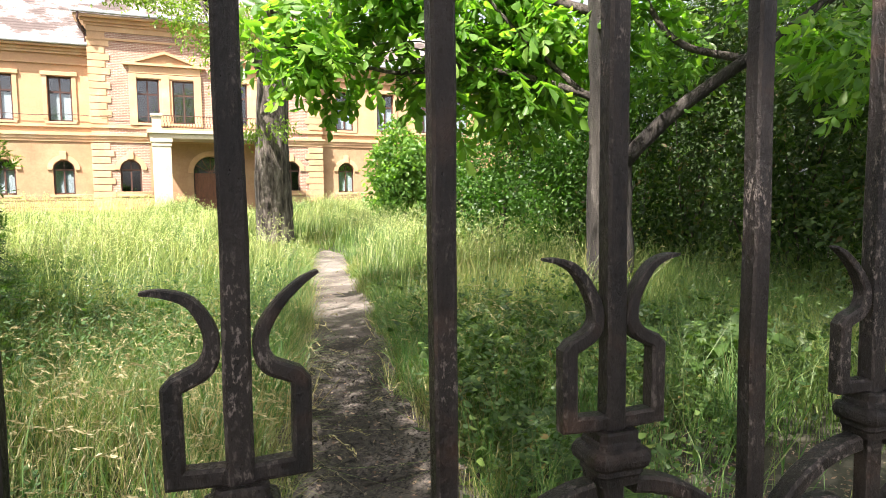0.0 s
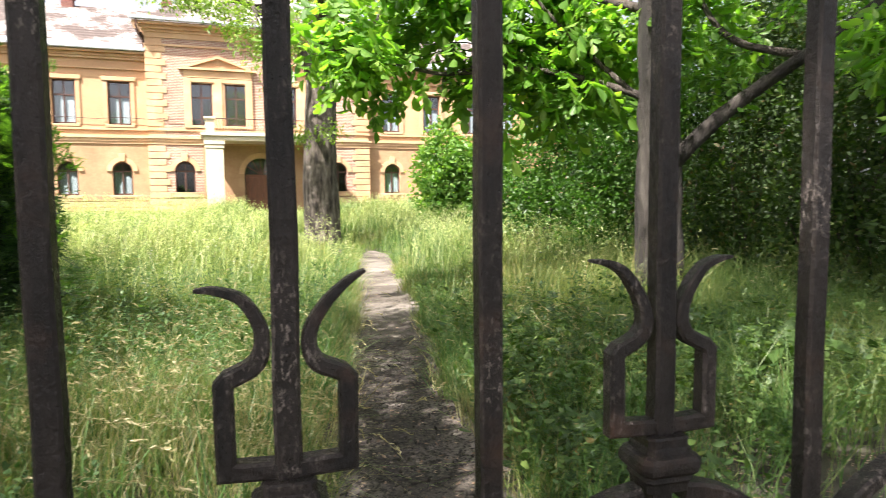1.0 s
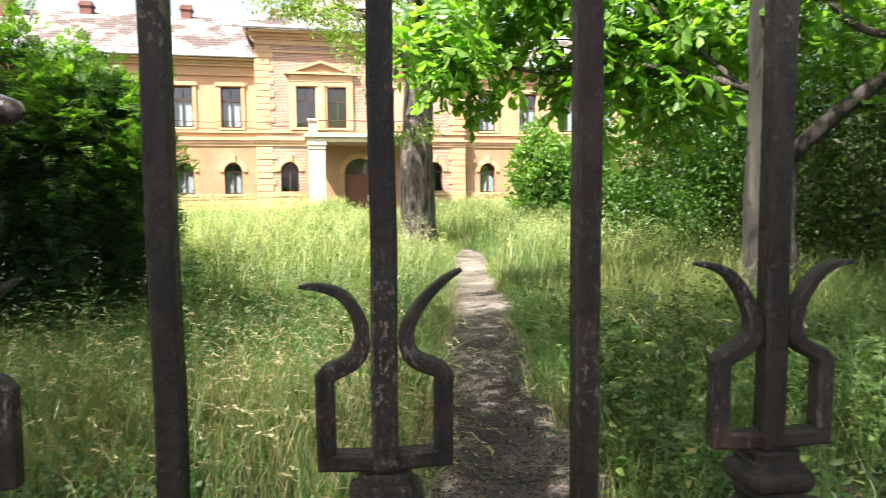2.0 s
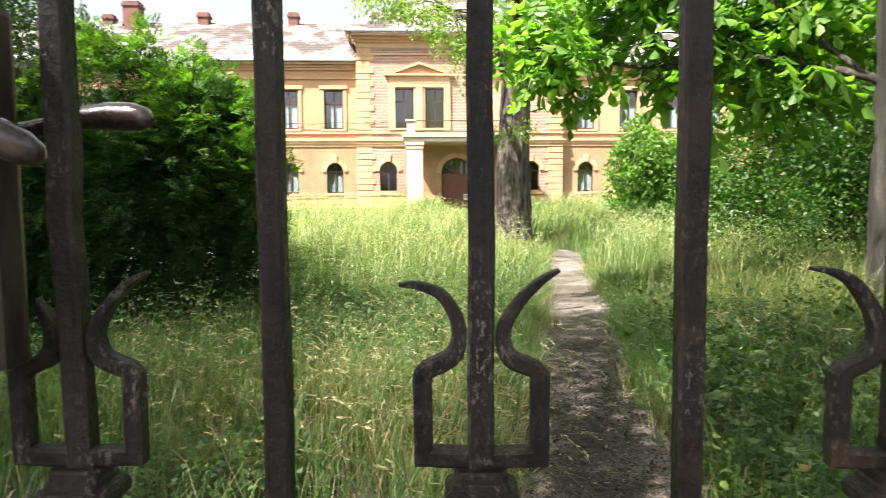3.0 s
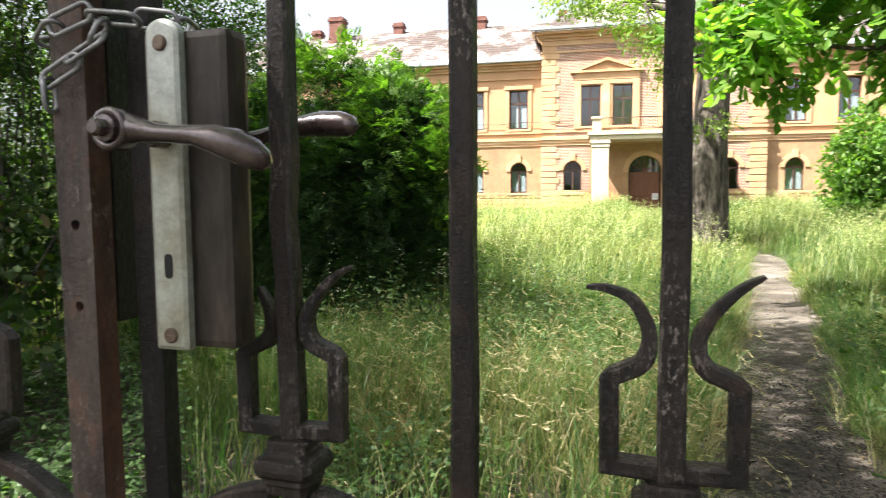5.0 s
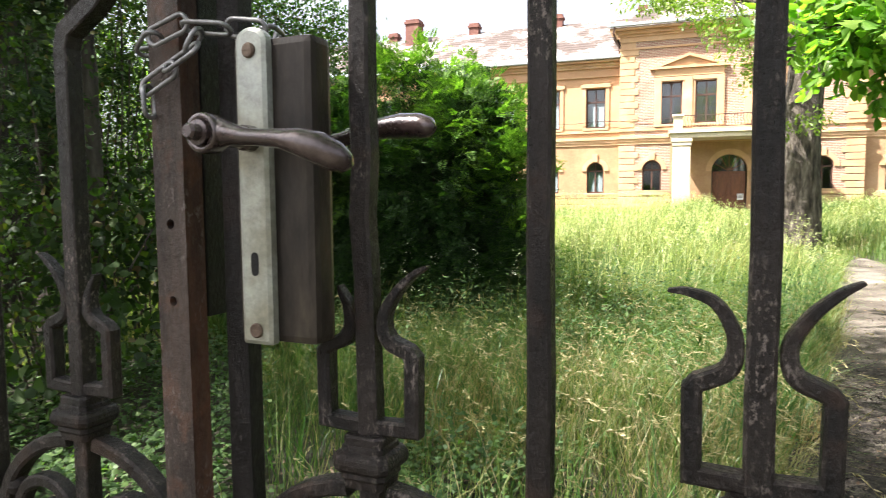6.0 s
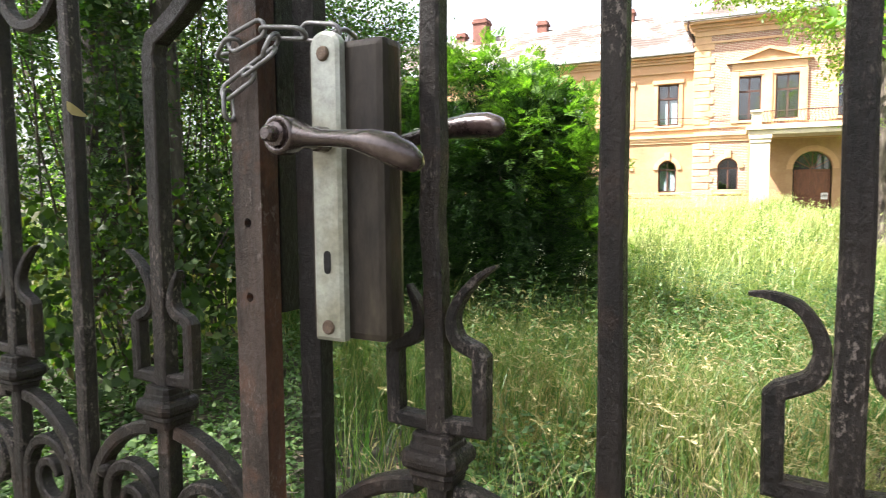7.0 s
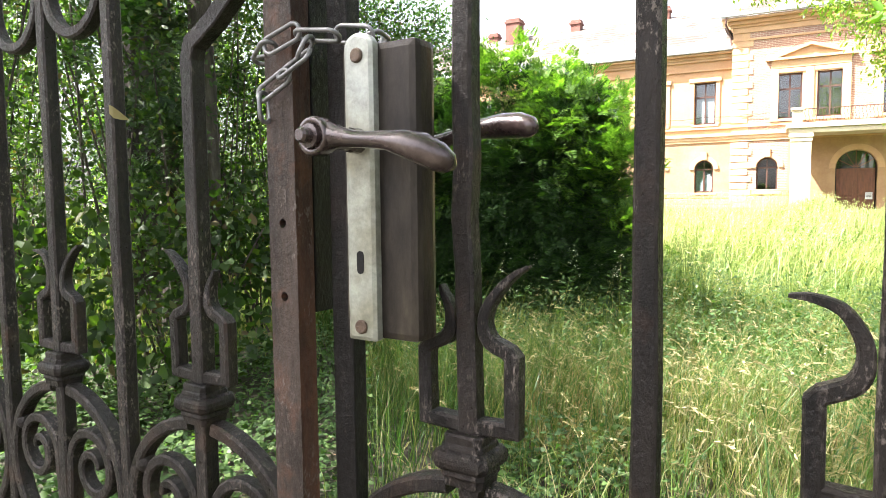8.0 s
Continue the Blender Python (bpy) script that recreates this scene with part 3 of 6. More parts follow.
def lever(pts, name, label):
    """A hand lever: oval section through points (x, y, z, half height, half depth)."""
    bm = bmesh.new()
    rings = []
    for i, (x, y, z, hh, hd) in enumerate(pts):
        p, q = pts[max(i - 1, 0)], pts[min(i + 1, len(pts) - 1)]
        t = Vector((q[0] - p[0], q[1] - p[1], q[2] - p[2])).normalized()
        u = Vector((0, 1, 0)).cross(t).normalized()
        v = t.cross(u)
        rings.append([bm.verts.new(Vector((x, y, z)) + u * hh * math.cos(a) + v * hd * math.sin(a)) for a in (2 * math.pi * k / 14 for k in range(14))])
    for r0, r1 in zip(rings, rings[1:]):
        for k in range(14):
            bm.faces.new((r0[k], r1[k], r1[(k + 1) % 14], r0[(k + 1) % 14]))
    bm.faces.new(rings[0])
    bm.faces.new(rings[-1][::-1])
    bmesh.ops.recalc_face_normals(bm, faces=bm.faces[:])
    return part(name, bm, LEVER, lock, label, smooth=True)


lever([(x + OFF, y, z, hh, hd) for x, y, z, hh, hd in (
    (-0.2535, -0.0655, 1.2340, 0.0040, 0.004), (-0.2515, -0.0655, 1.2345, 0.0080, 0.0065), (-0.2455, -0.0660, 1.2350, 0.0094, 0.0078), (-0.2385, -0.0665, 1.2350, 0.0078, 0.0068),
    (-0.2300, -0.0675, 1.2336, 0.0052, 0.0056), (-0.2190, -0.0690, 1.2316, 0.0043, 0.0052), (-0.2080, -0.0700, 1.2306, 0.0043, 0.0054), (-0.1980, -0.0700, 1.2298, 0.0050, 0.0062),
    (-0.1890, -0.0690, 1.2280, 0.0068, 0.0074), (-0.1800, -0.0665, 1.2248, 0.0079, 0.0078), (-0.1730, -0.0630, 1.2208, 0.0073, 0.0070), (-0.1685, -0.0600, 1.2176, 0.0052, 0.0050), (-0.1668, -0.0585, 1.2162, 0.0018, 0.0020))],
    "lever_handle", "brown painted curved lever handle")
part("spindle", lathe_y(bmesh.new(), -0.2450 + OFF, 1.2345, [(-0.0360, 0.0072), (-0.0430, 0.0070), (-0.0440, 0.0060), (-0.0600, 0.0060)]), LEVER, lock)
part("boss", lathe_y(bmesh.new(), -0.2450 + OFF, 1.2345, [(-0.0600, 0.0085), (-0.0640, 0.0102), (-0.0722, 0.0104), (-0.0738, 0.0094), (-0.0736, 0.0070), (-0.0728, 0.0066)], 24), LEVER, lock, smooth=True)
part("nut", lathe_y(bmesh.new(), -0.2450 + OFF, 1.2345, [(-0.0725, 0.0062), (-0.0755, 0.0064), (-0.0758, 0.0042), (-0.0810, 0.0042), (-0.0822, 0.0030)], 12), LEVER, lock)
lever([(x + OFF, y, z, hh, hd) for x, y, z, hh, hd in (
    (-0.2530, 0.034, 1.2345, 0.0040, 0.004), (-0.2490, 0.036, 1.2350, 0.0080, 0.007), (-0.2380, 0.040, 1.2390, 0.0050, 0.0055), (-0.2250, 0.044, 1.2430, 0.0048, 0.0055),
    (-0.2120, 0.048, 1.2462, 0.0068, 0.0070), (-0.1980, 0.050, 1.2472, 0.0082, 0.0075), (-0.1850, 0.050, 1.2466, 0.0082, 0.0075), (-0.1770, 0.048, 1.2450, 0.0066, 0.0060), (-0.1735, 0.046, 1.2435, 0.0028, 0.003))],
    "lever_handle", "brown painted curved lever handle")
part("spindle", lathe_y(bmesh.new(), -0.2450 + OFF, 1.2345, [(0.0420, 0.0060), (-0.0100, 0.0060)]), LEVER, lock)

# left leaf
LX, LY = -0.421, -0.012
left_leaf = thing("iron_gate", pose(-0.7, LY, 0.03), "brown rusting wrought-iron gate leaf with horned ornaments and scrollwork", "gate", "gate leaves")
LO = 0.7
for k in range(6):
    x = LX - 0.1015 * k + LO
    if k == 0:
        pts = [(x, 0.06 + 0.0482 * j) for j in range(26)] + [(x, 1.305), (x + 0.004, 1.316), (x + 0.028, 1.329), (x + 0.052, 1.347), (x + 0.072, 1.372), (x + 0.083, 1.405), (x + 0.085, 1.99)]
        part("bar", sweep(bmesh.new(), pts, [0.0128] * len(pts), 0.0128, 0, 0.16), FORGED, left_leaf)
    else:
        gate_bar(left_leaf, x, 0, 0.06, 2.0, FORGED)
for k in (0, 2, 4):
    x = LX - 0.1015 * k + LO
    lyre(left_leaf, x, 0, HORN_LOW if k else HORN, HORN_BENT if k == 0 else HORN, FORGED)
    scrollwork(left_leaf, x, 0, FORGED)
for k in (1, 2, 3, 4):
    x0, x1 = LX - 0.1015 * k + LO - 0.0068, LX - 0.1015 * (k + 1) + LO + 0.0068
    if k > 2:
        continue
    pts = [(x0, 1.47), (x0 - 0.001, 1.42)] + arc((x0 + x1) / 2, 1.388, (x0 - x1) / 2 - 0.002, 0.042, 0, -180, 14) + [(x1 + 0.001, 1.42), (x1, 1.47)]
    part("loop", sweep(bmesh.new(), pts, 0.0095, 0.012, 0), FORGED, left_leaf)


def holed(bm, x0, x1, y0, y1, z0, z1, r, n=16):
    """A block with a round hole through it from front to back."""
    cx, cz, hx, hz = (x0 + x1) / 2, (z0 + z1) / 2, (x1 - x0) / 2, (z1 - z0) / 2
    rows = []
    for y in (y0, y1):
        inner, outer = [], []
        for k in range(n):
            a = 2 * math.pi * k / n
            c, s = math.cos(a), math.sin(a)
            m = min(hx / max(abs(c), 1e-6), hz / max(abs(s), 1e-6))
            inner.append(bm.verts.new((cx + r * c, y, cz + r * s)))
            outer.append(bm.verts.new((cx + m * c, y, cz + m * s)))
        rows.append((inner, outer))
    (i0, o0), (i1, o1) = rows
    for k in range(n):
        j = (k + 1) % n
        for q in ((i0[k], o0[k], o0[j], i0[j]), (i1[j], o1[j], o1[k], i1[k]), (i0[j], i1[j], i1[k], i0[k]), (o0[k], o1[k], o1[j], o0[j])):
            bm.faces.new(q)
    return bm


b = bmesh.new()
sx0, sx1, sy0, sy1 = -0.3252 + LO, -0.3012 + LO, -0.018, -0.003
cuts = [0.03, 1.128, 1.152, 1.175, 1.199, 2.0]
for z0, z1 in zip(cuts, cuts[1:]):
    if abs(z1 - z0 - 0.024) < 1e-3 and z0 in (1.128, 1.175):
        holed(b, sx0, sx1, sy0, sy1, z0, z1, 0.0030)
    else:
        box(b, sx0, sx1, sy0, sy1, z0, z1)
b.normal_update()
for f in b.faces:
    f.material_index = 1 if f.normal.x > 0.9 else 0
part("stile", b, [BROWN_IRON, RUST], left_leaf, "rust-brown flat iron stile with bolt holes")
part("strike_plate", boxed(-0.3175 + LO, -0.3030 + LO, 0.000, 0.022, 1.128, 1.345, bevel=0.0012), GAP_IRON, left_leaf)
part("stile", boxed(-1.05 + LO, -1.015 + LO, -0.012, 0.012, -0.03, 2.05, bevel=0.002), BROWN_IRON, left_leaf)
for z in (0.05, 0.80, 1.94):
    part("rail", boxed(-1.0145 + LO, -0.3255 + LO, -0.008, 0.0085, z, z + 0.025, bevel=0.002), IRON, left_leaf)
for ob in left_leaf.children:
    ob.location.z = -0.03

# chain round the meeting stiles
chain = thing("chain", pose(-0.3, -0.03, 1.28), "galvanised steel chain wrapped round the gate stiles", "chain")


def link(p, q, turn):
    """One link from p to q (outer ends), turned about its length by degrees."""
    p, q = Vector(p), Vector(q)
    t = (q - p)
    ln, t = t.length, t.normalized()
    u = t.cross(Vector((0, 1, 0))).normalized()
    v = t.cross(u)
    side = u * math.cos(radians(turn)) + v * math.sin(radians(turn))
    hw, wire = 0.0050, 0.00145
    run = max(0.002, ln / 2 - hw - wire)
    loop = [(run + hw * math.cos(radians(a)), hw * math.sin(radians(a))) for a in range(-90, 91, 20)]
    loop += [(-run - hw * math.cos(radians(a)), -hw * math.sin(radians(a))) for a in range(-90, 91, 20)]
    mid = (p + q) / 2
    pts = [mid + t * a + side * c for a, c in loop]
    bm = bmesh.new()
    nrm = t.cross(side).normalized()
    rings = []
    for i, c in enumerate(pts):
        d = (pts[(i + 1) % len(pts)] - pts[i - 1]).normalized()
        o = d.cross(nrm)
        rings.append([bm.verts.new(c + (o * math.cos(a) + nrm * math.sin(a)) * wire) for a in (2 * math.pi * k / 8 for k in range(8))])
    for i, r0 in enumerate(rings):
        r1 = rings[(i + 1) % len(rings)]
        for k in range(8):
            bm.faces.new((r0[k], r0[(k + 1) % 8], r1[(k + 1) % 8], r1[k]))
    ob = part("link", bm, CHAIN, chain, smooth=True)
    ob.matrix_parent_inverse = chain.matrix_world.inverted()


for p, q, turn in (
    ((-0.3185, -0.037, 1.2945), (-0.2860, -0.037, 1.3030), 5), ((-0.2935, -0.035, 1.3000), (-0.2620, -0.029, 1.2965), 62), ((-0.2720, -0.024, 1.3000), (-0.2440, -0.020, 1.2960), 15),
    ((-0.2790, -0.036, 1.2890), (-0.3070, -0.037, 1.2765), 40), ((-0.2965, -0.036, 1.2785), (-0.3265, -0.036, 1.2655), 8), ((-0.3225, -0.034, 1.2705), (-0.3215, -0.034, 1.2490), 80),
    ((-0.3330, -0.028, 1.2885), (-0.3110, -0.037, 1.2990), 70), ((-0.2800, -0.034, 1.2990), (-0.2895, -0.036, 1.2830), 75), ((-0.3310, -0.030, 1.2930), (-0.3320, -0.006, 1.2960), 20),
    ((-0.3325, -0.011, 1.2960), (-0.3240, 0.012, 1.2980), 80), ((-0.2500, -0.018, 1.2990), (-0.2570, 0.006, 1.2980), 80), ((-0.2570, 0.002, 1.2980), (-0.2680, 0.020, 1.2985), 10),
    ((-0.2640, 0.019, 1.2985), (-0.2890, 0.026, 1.2985), 80), ((-0.2850, 0.026, 1.2985), (-0.3100, 0.025, 1.2985), 10), ((-0.3060, 0.026, 1.2985), (-0.3280, 0.008, 1.2985), 80)):
    link(p, q, turn)

# ---- the country house ----
HOUSE = pose(0, 0, 0, 0, 0, 5.19) @ pose(0, 35, 0)
house = thing("country_house", HOUSE, "two-storey ochre plastered country house with patchy tiled roof", "house")
BASE = 0.2


def wall_face(bm, u0, u1, z0, z1, holes, y, depth):
    """A wall's outer face with openings (u0, u1, z0, z1, arched) and their reveals."""
    us = sorted({u0, u1, *[h[0] for h in holes], *[h[1] for h in holes]})
    zs = sorted({z0, z1, *[h[2] for h in holes], *[h[3] for h in holes]})
    for a, b in zip(us, us[1:]):
        for c, d in zip(zs, zs[1:]):
            if not any(h[0] <= a and b <= h[1] and h[2] <= c and d <= h[3] for h in holes):
                bm.faces.new([bm.verts.new(p) for p in ((a, y, c), (b, y, c), (b, y, d), (a, y, d))])
    for a, b, c, d, arched in holes:
        r = (b - a) / 2
        edge = [(a, c), (b, c)]
        if arched:
            top = [((a + b) / 2 + r * math.cos(math.pi * k / 12), d - r + r * math.sin(math.pi * k / 12)) for k in range(13)]
            for k in range(12):
                corner = (b, d) if k < 6 else (a, d)
                bm.faces.new([bm.verts.new((p[0], y, p[1])) for p in (top[k + 1], top[k], corner)])
            edge += top
        else:
            edge += [(b, d), (a, d)]
        for p, q in zip(edge, edge[1:] + edge[:1]):
            bm.faces.new([bm.verts.new(v) for v in ((p[0], y, p[1]), (p[0], y + depth, p[1]), (q[0], y + depth, q[1]), (q[0], y, q[1]))])
    return bm


def window(u, z0, z1, w, y, arched=False, curtain=False, surround=TRIM):
    """A casement in its opening: frame, mullion, transom, panes, sill, surround."""
    win = part("window", boxed(u - w / 2 - 0.16, u + w / 2 + 0.16, y - 0.10, y - 0.003, z0 - 0.13, z0 - 0.004, bevel=0.02), surround, house)
    yf = y + 0.16
    top = z1 - w / 2 if arched else z1
    fr = bmesh.new()
    for a, b, c, d in ((u - w / 2, u - w / 2 + 0.07, z0, top), (u + w / 2 - 0.07, u + w / 2, z0, top), (u - 0.035, u + 0.035, z0, top), (u - w / 2, u + w / 2, z0, z0 + 0.08),
                       (u - w / 2, u + w / 2, top - 0.07 if not arched else top - 0.05, top if not arched else top + 0.03)):
        box(fr, a, b, yf - 0.03, yf + 0.03, c, d)
    if not arched:
        zt = z0 + 0.66 * (z1 - z0)
        box(fr, u - w / 2, u + w / 2, yf - 0.035, yf + 0.03, zt - 0.04, zt + 0.04)
    else:
        out = [(u + w / 2 * math.cos(math.pi * k / 12), top + w / 2 * math.sin(math.pi * k / 12)) for k in range(13)]
        inn = [(u + (w / 2 - 0.07) * math.cos(math.pi * k / 12), top + (w / 2 - 0.07) * math.sin(math.pi * k / 12)) for k in range(13)]
        for k in range(12):
            fr.faces.new([fr.verts.new((p[0], yf - 0.03, p[1])) for p in (out[k], out[k + 1], inn[k + 1], inn[k])])
        box(fr, u - 0.025, u + 0.025, yf - 0.028, yf + 0.02, top, z1 - 0.05)
    part("window_frame", fr, WOOD_DARK, win, "dark brown window frame")
    for s in (-1, 1):
        a, b = sorted((u + s * 0.02, u + s * (w / 2 - 0.03)))
        pane = part("pane", boxed(a, b, yf, yf + 0.008, z0 + 0.05, top - 0.03), GLASS, win, "dusty window glass")
        pane.visible_shadow = False
    if arched:
        g = bmesh.new()
        pts = [(u + (w / 2 - 0.05) * math.cos(math.pi * k / 12), top + (w / 2 - 0.05) * math.sin(math.pi * k / 12)) for k in range(13)]
        g.faces.new([g.verts.new((p[0], yf + 0.004, p[1])) for p in pts])
        part("pane", g, GLASS, win, "dusty window glass").visible_shadow = False
        ring = bmesh.new()
        for k in range(14):
            a0, a1 = math.pi * k / 14, math.pi * (k + 1) / 14
            r0, r1 = w / 2 + 0.02, w / 2 + 0.24
            q = [(u + r * math.cos(a), top + r * math.sin(a)) for r, a in ((r0, a0), (r1, a0), (r1, a1), (r0, a1))]
            f = [ring.verts.new((p[0], y - 0.06, p[1])) for p in q]
            bk = [ring.verts.new((p[0], y + 0.002, p[1])) for p in q]
            ring.faces.new(f)
            for i in range(4):
                ring.faces.new((f[i], bk[i], bk[(i + 1) % 4], f[(i + 1) % 4]))
        bmesh.ops.remove_doubles(ring, verts=ring.verts[:], dist=0.0005)
        part("arch_surround", ring, surround, win)
        kb = boxed(u - 0.14, u + 0.14, y - 0.12, y - 0.003, z1 + 0.02, z1 + 0.42, bevel=0.02)
        part("keystone", kb, surround, win)
    else:
        for s in (-1, 1):
            a, b = sorted((u + s * (w / 2 + 0.02), u + s * (w / 2 + 0.20)))
            part("jamb", boxed(a, b, y - 0.05, y - 0.003, z0 - 0.003, z1 + 0.02, bevel=0.01), surround, win)
        part("lintel", boxed(u - w / 2 - 0.26, u + w / 2 + 0.26, y - 0.09, y - 0.003, z1 + 0.024, z1 + 0.22, bevel=0.02), surround, win)
    if curtain:
        part("curtain", boxed(u - w / 2 + 0.05, u + w / 2 - 0.05, yf + 0.04, yf + 0.055, z0 + 0.03, z0 + (0.62 if not arched else 0.72) * (z1 - z0)), CURTAIN, win, "white net curtain")
    # dark sheet behind the glass in place of an unlit room
    part("room_shade", boxed(u - w / 2 - 0.3, u + w / 2 + 0.3, yf + 0.75, yf + 0.8, z0 - 0.3, z1 + 0.3), SHADE_IN, win)
    return win


LEFT_U = [-3.6 - 2.36 * k for k in range(9)]
RIGHT_U = [9.98 + 2.36 * k for k in range(8)]
for name, u0, u1, us in (("wall", -24.0, -2.34, LEFT_U), ("wall", 8.56, 28.0, RIGHT_U)):
    b = wall_face(bmesh.new(), u0, u1, 4.10, 8.2, [(u - 0.49, u + 0.49, 4.84, 6.9, False) for u in us], 0, 0.3)
    part(name, b, OCHRE, house, "ochre plaster wall")
    b = wall_face(bmesh.new(), u0, u1, BASE, 4.10, [(u - 0.44, u + 0.44, 1.45, 3.05, True) for u in us], -0.02, 0.32)
    part(name, b, LOWER, house, "stained ochre plaster wall")
    for j, u in enumerate(us):
        window(u, 4.84, 6.9, 0.98, 0, curtain=True)
        window(u, 1.45, 3.05, 0.88, -0.02, arched=True, curtain=(j < 2))
    for z0, z1, d in ((3.93, 4.06, 0.05), (4.06, 4.20, 0.09), (4.20, 4.30, 0.14), (4.58, 4.70, 0.06), (7.45, 7.53, 0.07), (7.92, 8.04, 0.09), (8.04, 8.18, 0.16)):
        part("cornice", boxed(u0, u1, -d - 0.02, 0.05 if z0 > 4.1 else -0.022, z0 + 0.002, z1 - 0.002), TRIM, house)
    for z in (0.55, 0.86, 1.17):
        part("plinth_course", boxed(u0, u1, -0.09, -0.0225, z, z + 0.27, bevel=0.02), LOWER, house)

# projecting centre
FY = -0.45
W_UP = [0.12, 1.76, 4.24, 5.90]
holes = [(u - 0.51, u + 0.51, 4.86, 6.94, False) for u in W_UP]
part("wall", wall_face(bmesh.new(), -1.60, 7.80, 4.30, 9.0, holes, FY, 0.35), BRICK, house, "thin red-brown brick wall")
part("wall", wall_face(bmesh.new(), -2.34, 0.1, BASE, 4.30, [(-1.21, -0.29, 1.45, 3.07, True)], FY, 0.4), BRICK, house, "thin red-brown brick wall")
part("wall", wall_face(bmesh.new(), 0.1, 5.8, BASE, 4.30, [(2.06, 3.68, BASE + 0.1, 3.28, True)], FY, 0.4), LOWER, house, "ochre plaster wall under the porch")
part("wall", wall_face(bmesh.new(), 5.8, 8.56, BASE, 4.30, [(6.42, 7.34, 1.45, 3.07, True)], FY, 0.4), BRICK, house, "thin red-brown brick wall")
for u0, u1, y0, z0, z1 in ((-2.34, -1.6, FY, 4.3, 9.0), (7.8, 8.56, FY, 4.3, 9.0), (-2.34, -2.30, FY + 0.002, BASE, 4.3), (8.52, 8.56, FY + 0.002, BASE, 4.3)):
    part("wall", boxed(u0, u1, y0, 0.4, z0, z1), TRIM, house)
part("frieze", boxed(-2.36, 8.58, FY - 0.05, 0.4, 9.0, 9.25), TRIM, house)
for z0, z1, d in ((3.90, 4.04, 0.05), (4.04, 4.18, 0.09), (4.18, 4.28, 0.14), (4.56, 4.70, 0.06), (8.62, 8.72, 0.06), (9.25, 9.38, 0.12), (9.38, 9.55, 0.24)):
    part("cornice", boxed(-2.34 - d, 8.56 + d, FY - d, FY - 0.003 if z0 < 9 else 0.3, z0 + 0.002, z1 - 0.002), TRIM, house)
for u in W_UP:
    window(u, 4.86, 6.94, 1.02, FY, curtain=False)
for u in (-0.75, 6.88):
    window(u, 1.45, 3.07, 0.92, FY, arched=True)
for z in np.arange(4.76, 8.6, 0.325):
    i = int(round((z - 4.76) / 0.325))
    ln = 0.92 if i % 2 else 0.72
    for a, b in ((-2.37, -2.37 + ln), (8.59 - ln, 8.59)):
        part("quoin", boxed(a, b, FY - 0.035, FY - 0.003, z, z + 0.30, bevel=0.012), TRIM, house)
for z in np.arange(BASE + 0.1, 3.8, 0.325):
    i = int(round((z - BASE) / 0.325))
    ln = 0.95 if i % 2 else 0.78
    for a, b in ((-2.38, -2.38 + ln), (8.60 - ln, 8.60)):
        part("quoin", boxed(a, b, FY - 0.04, FY - 0.003, z, z + 0.29, bevel=0.012), TRIM, house)
    if z < 1.3:
        for a, b in ((-2.38 + ln + 0.02, 0.2), (5.9, 8.6 - ln - 0.02)):
            part("plinth_course", boxed(a, b, FY - 0.06, FY - 0.003, z, z + 0.29, bevel=0.02), LOWER, house)
for c in (0.94, 5.07):
    b = bmesh.new()
    y0, y1 = FY - 0.22, FY - 0.003
    tri = [(c - 1.85, 7.55), (c + 1.85, 7.55), (c, 8.28)]
    inn = [(c - 1.35, 7.66), (c + 1.35, 7.66), (c, 8.13)]
    F = [b.verts.new((u, y0, z)) for u, z in tri]
    I = [b.verts.new((u, y0, z)) for u, z in inn]
    D = [b.verts.new((u, y0 + 0.14, z)) for u, z in inn]
    K = [b.verts.new((u, y1, z)) for u, z in tri]
    for k in range(3):
        j = (k + 1) % 3
        b.faces.new((F[k], F[j], I[j], I[k]))
        b.faces.new((I[k], I[j], D[j], D[k]))
        b.faces.new((F[j], F[k], K[k], K[j]))
    b.faces.new(D)
    bmesh.ops.recalc_face_normals(b, faces=b.faces[:])
    part("pediment", b, TRIM, house)
    part("entablature", boxed(c - 1.6, c + 1.6, FY - 0.10, FY - 0.003, 7.18, 7.54, bevel=0.02), TRIM, house)
    for u in (c - 1.45, c, c + 1.45):
        part("pilaster", boxed(u - 0.17, u + 0.17, FY - 0.11, FY - 0.003, 4.72, 7.16, bevel=0.02), TRIM, house)

# entrance
dr = part("entrance_door", boxed(2.12, 3.62, FY + 0.22, FY + 0.28, BASE + 0.1, 2.46), DOOR_WOOD, house, "red-brown panelled double door with arched fanlight")
for s in (-1, 1):
    for z0, z1 in ((0.5, 1.15), (1.25, 2.3)):
        a, b2 = sorted((2.87 + s * 0.1, 2.87 + s * 0.62))
        part("door_panel", boxed(a, b2, FY + 0.19, FY + 0.218, z0, z1, bevel=0.012), DOOR_WOOD, dr)
b = bmesh.new()
for k in range(1, 6):
    a = math.pi * k / 6
    b2 = [(2.87 + 0.8 * math.cos(a), 2.47 + 0.8 * math.sin(a)), (2.87 + 0.05 * math.cos(a), 2.47 + 0.05 * math.sin(a))]
    dx, dz = -0.02 * math.sin(a), 0.02 * math.cos(a)
    b.faces.new([b.verts.new((u, FY + 0.2, z)) for u, z in ((b2[0][0] + dx, b2[0][1] + dz), (b2[1][0] + dx, b2[1][1] + dz), (b2[1][0] - dx, b2[1][1] - dz), (b2[0][0] - dx, b2[0][1] - dz))])
part("fanlight_bars", b, DOOR_WOOD, dr)
b = bmesh.new()
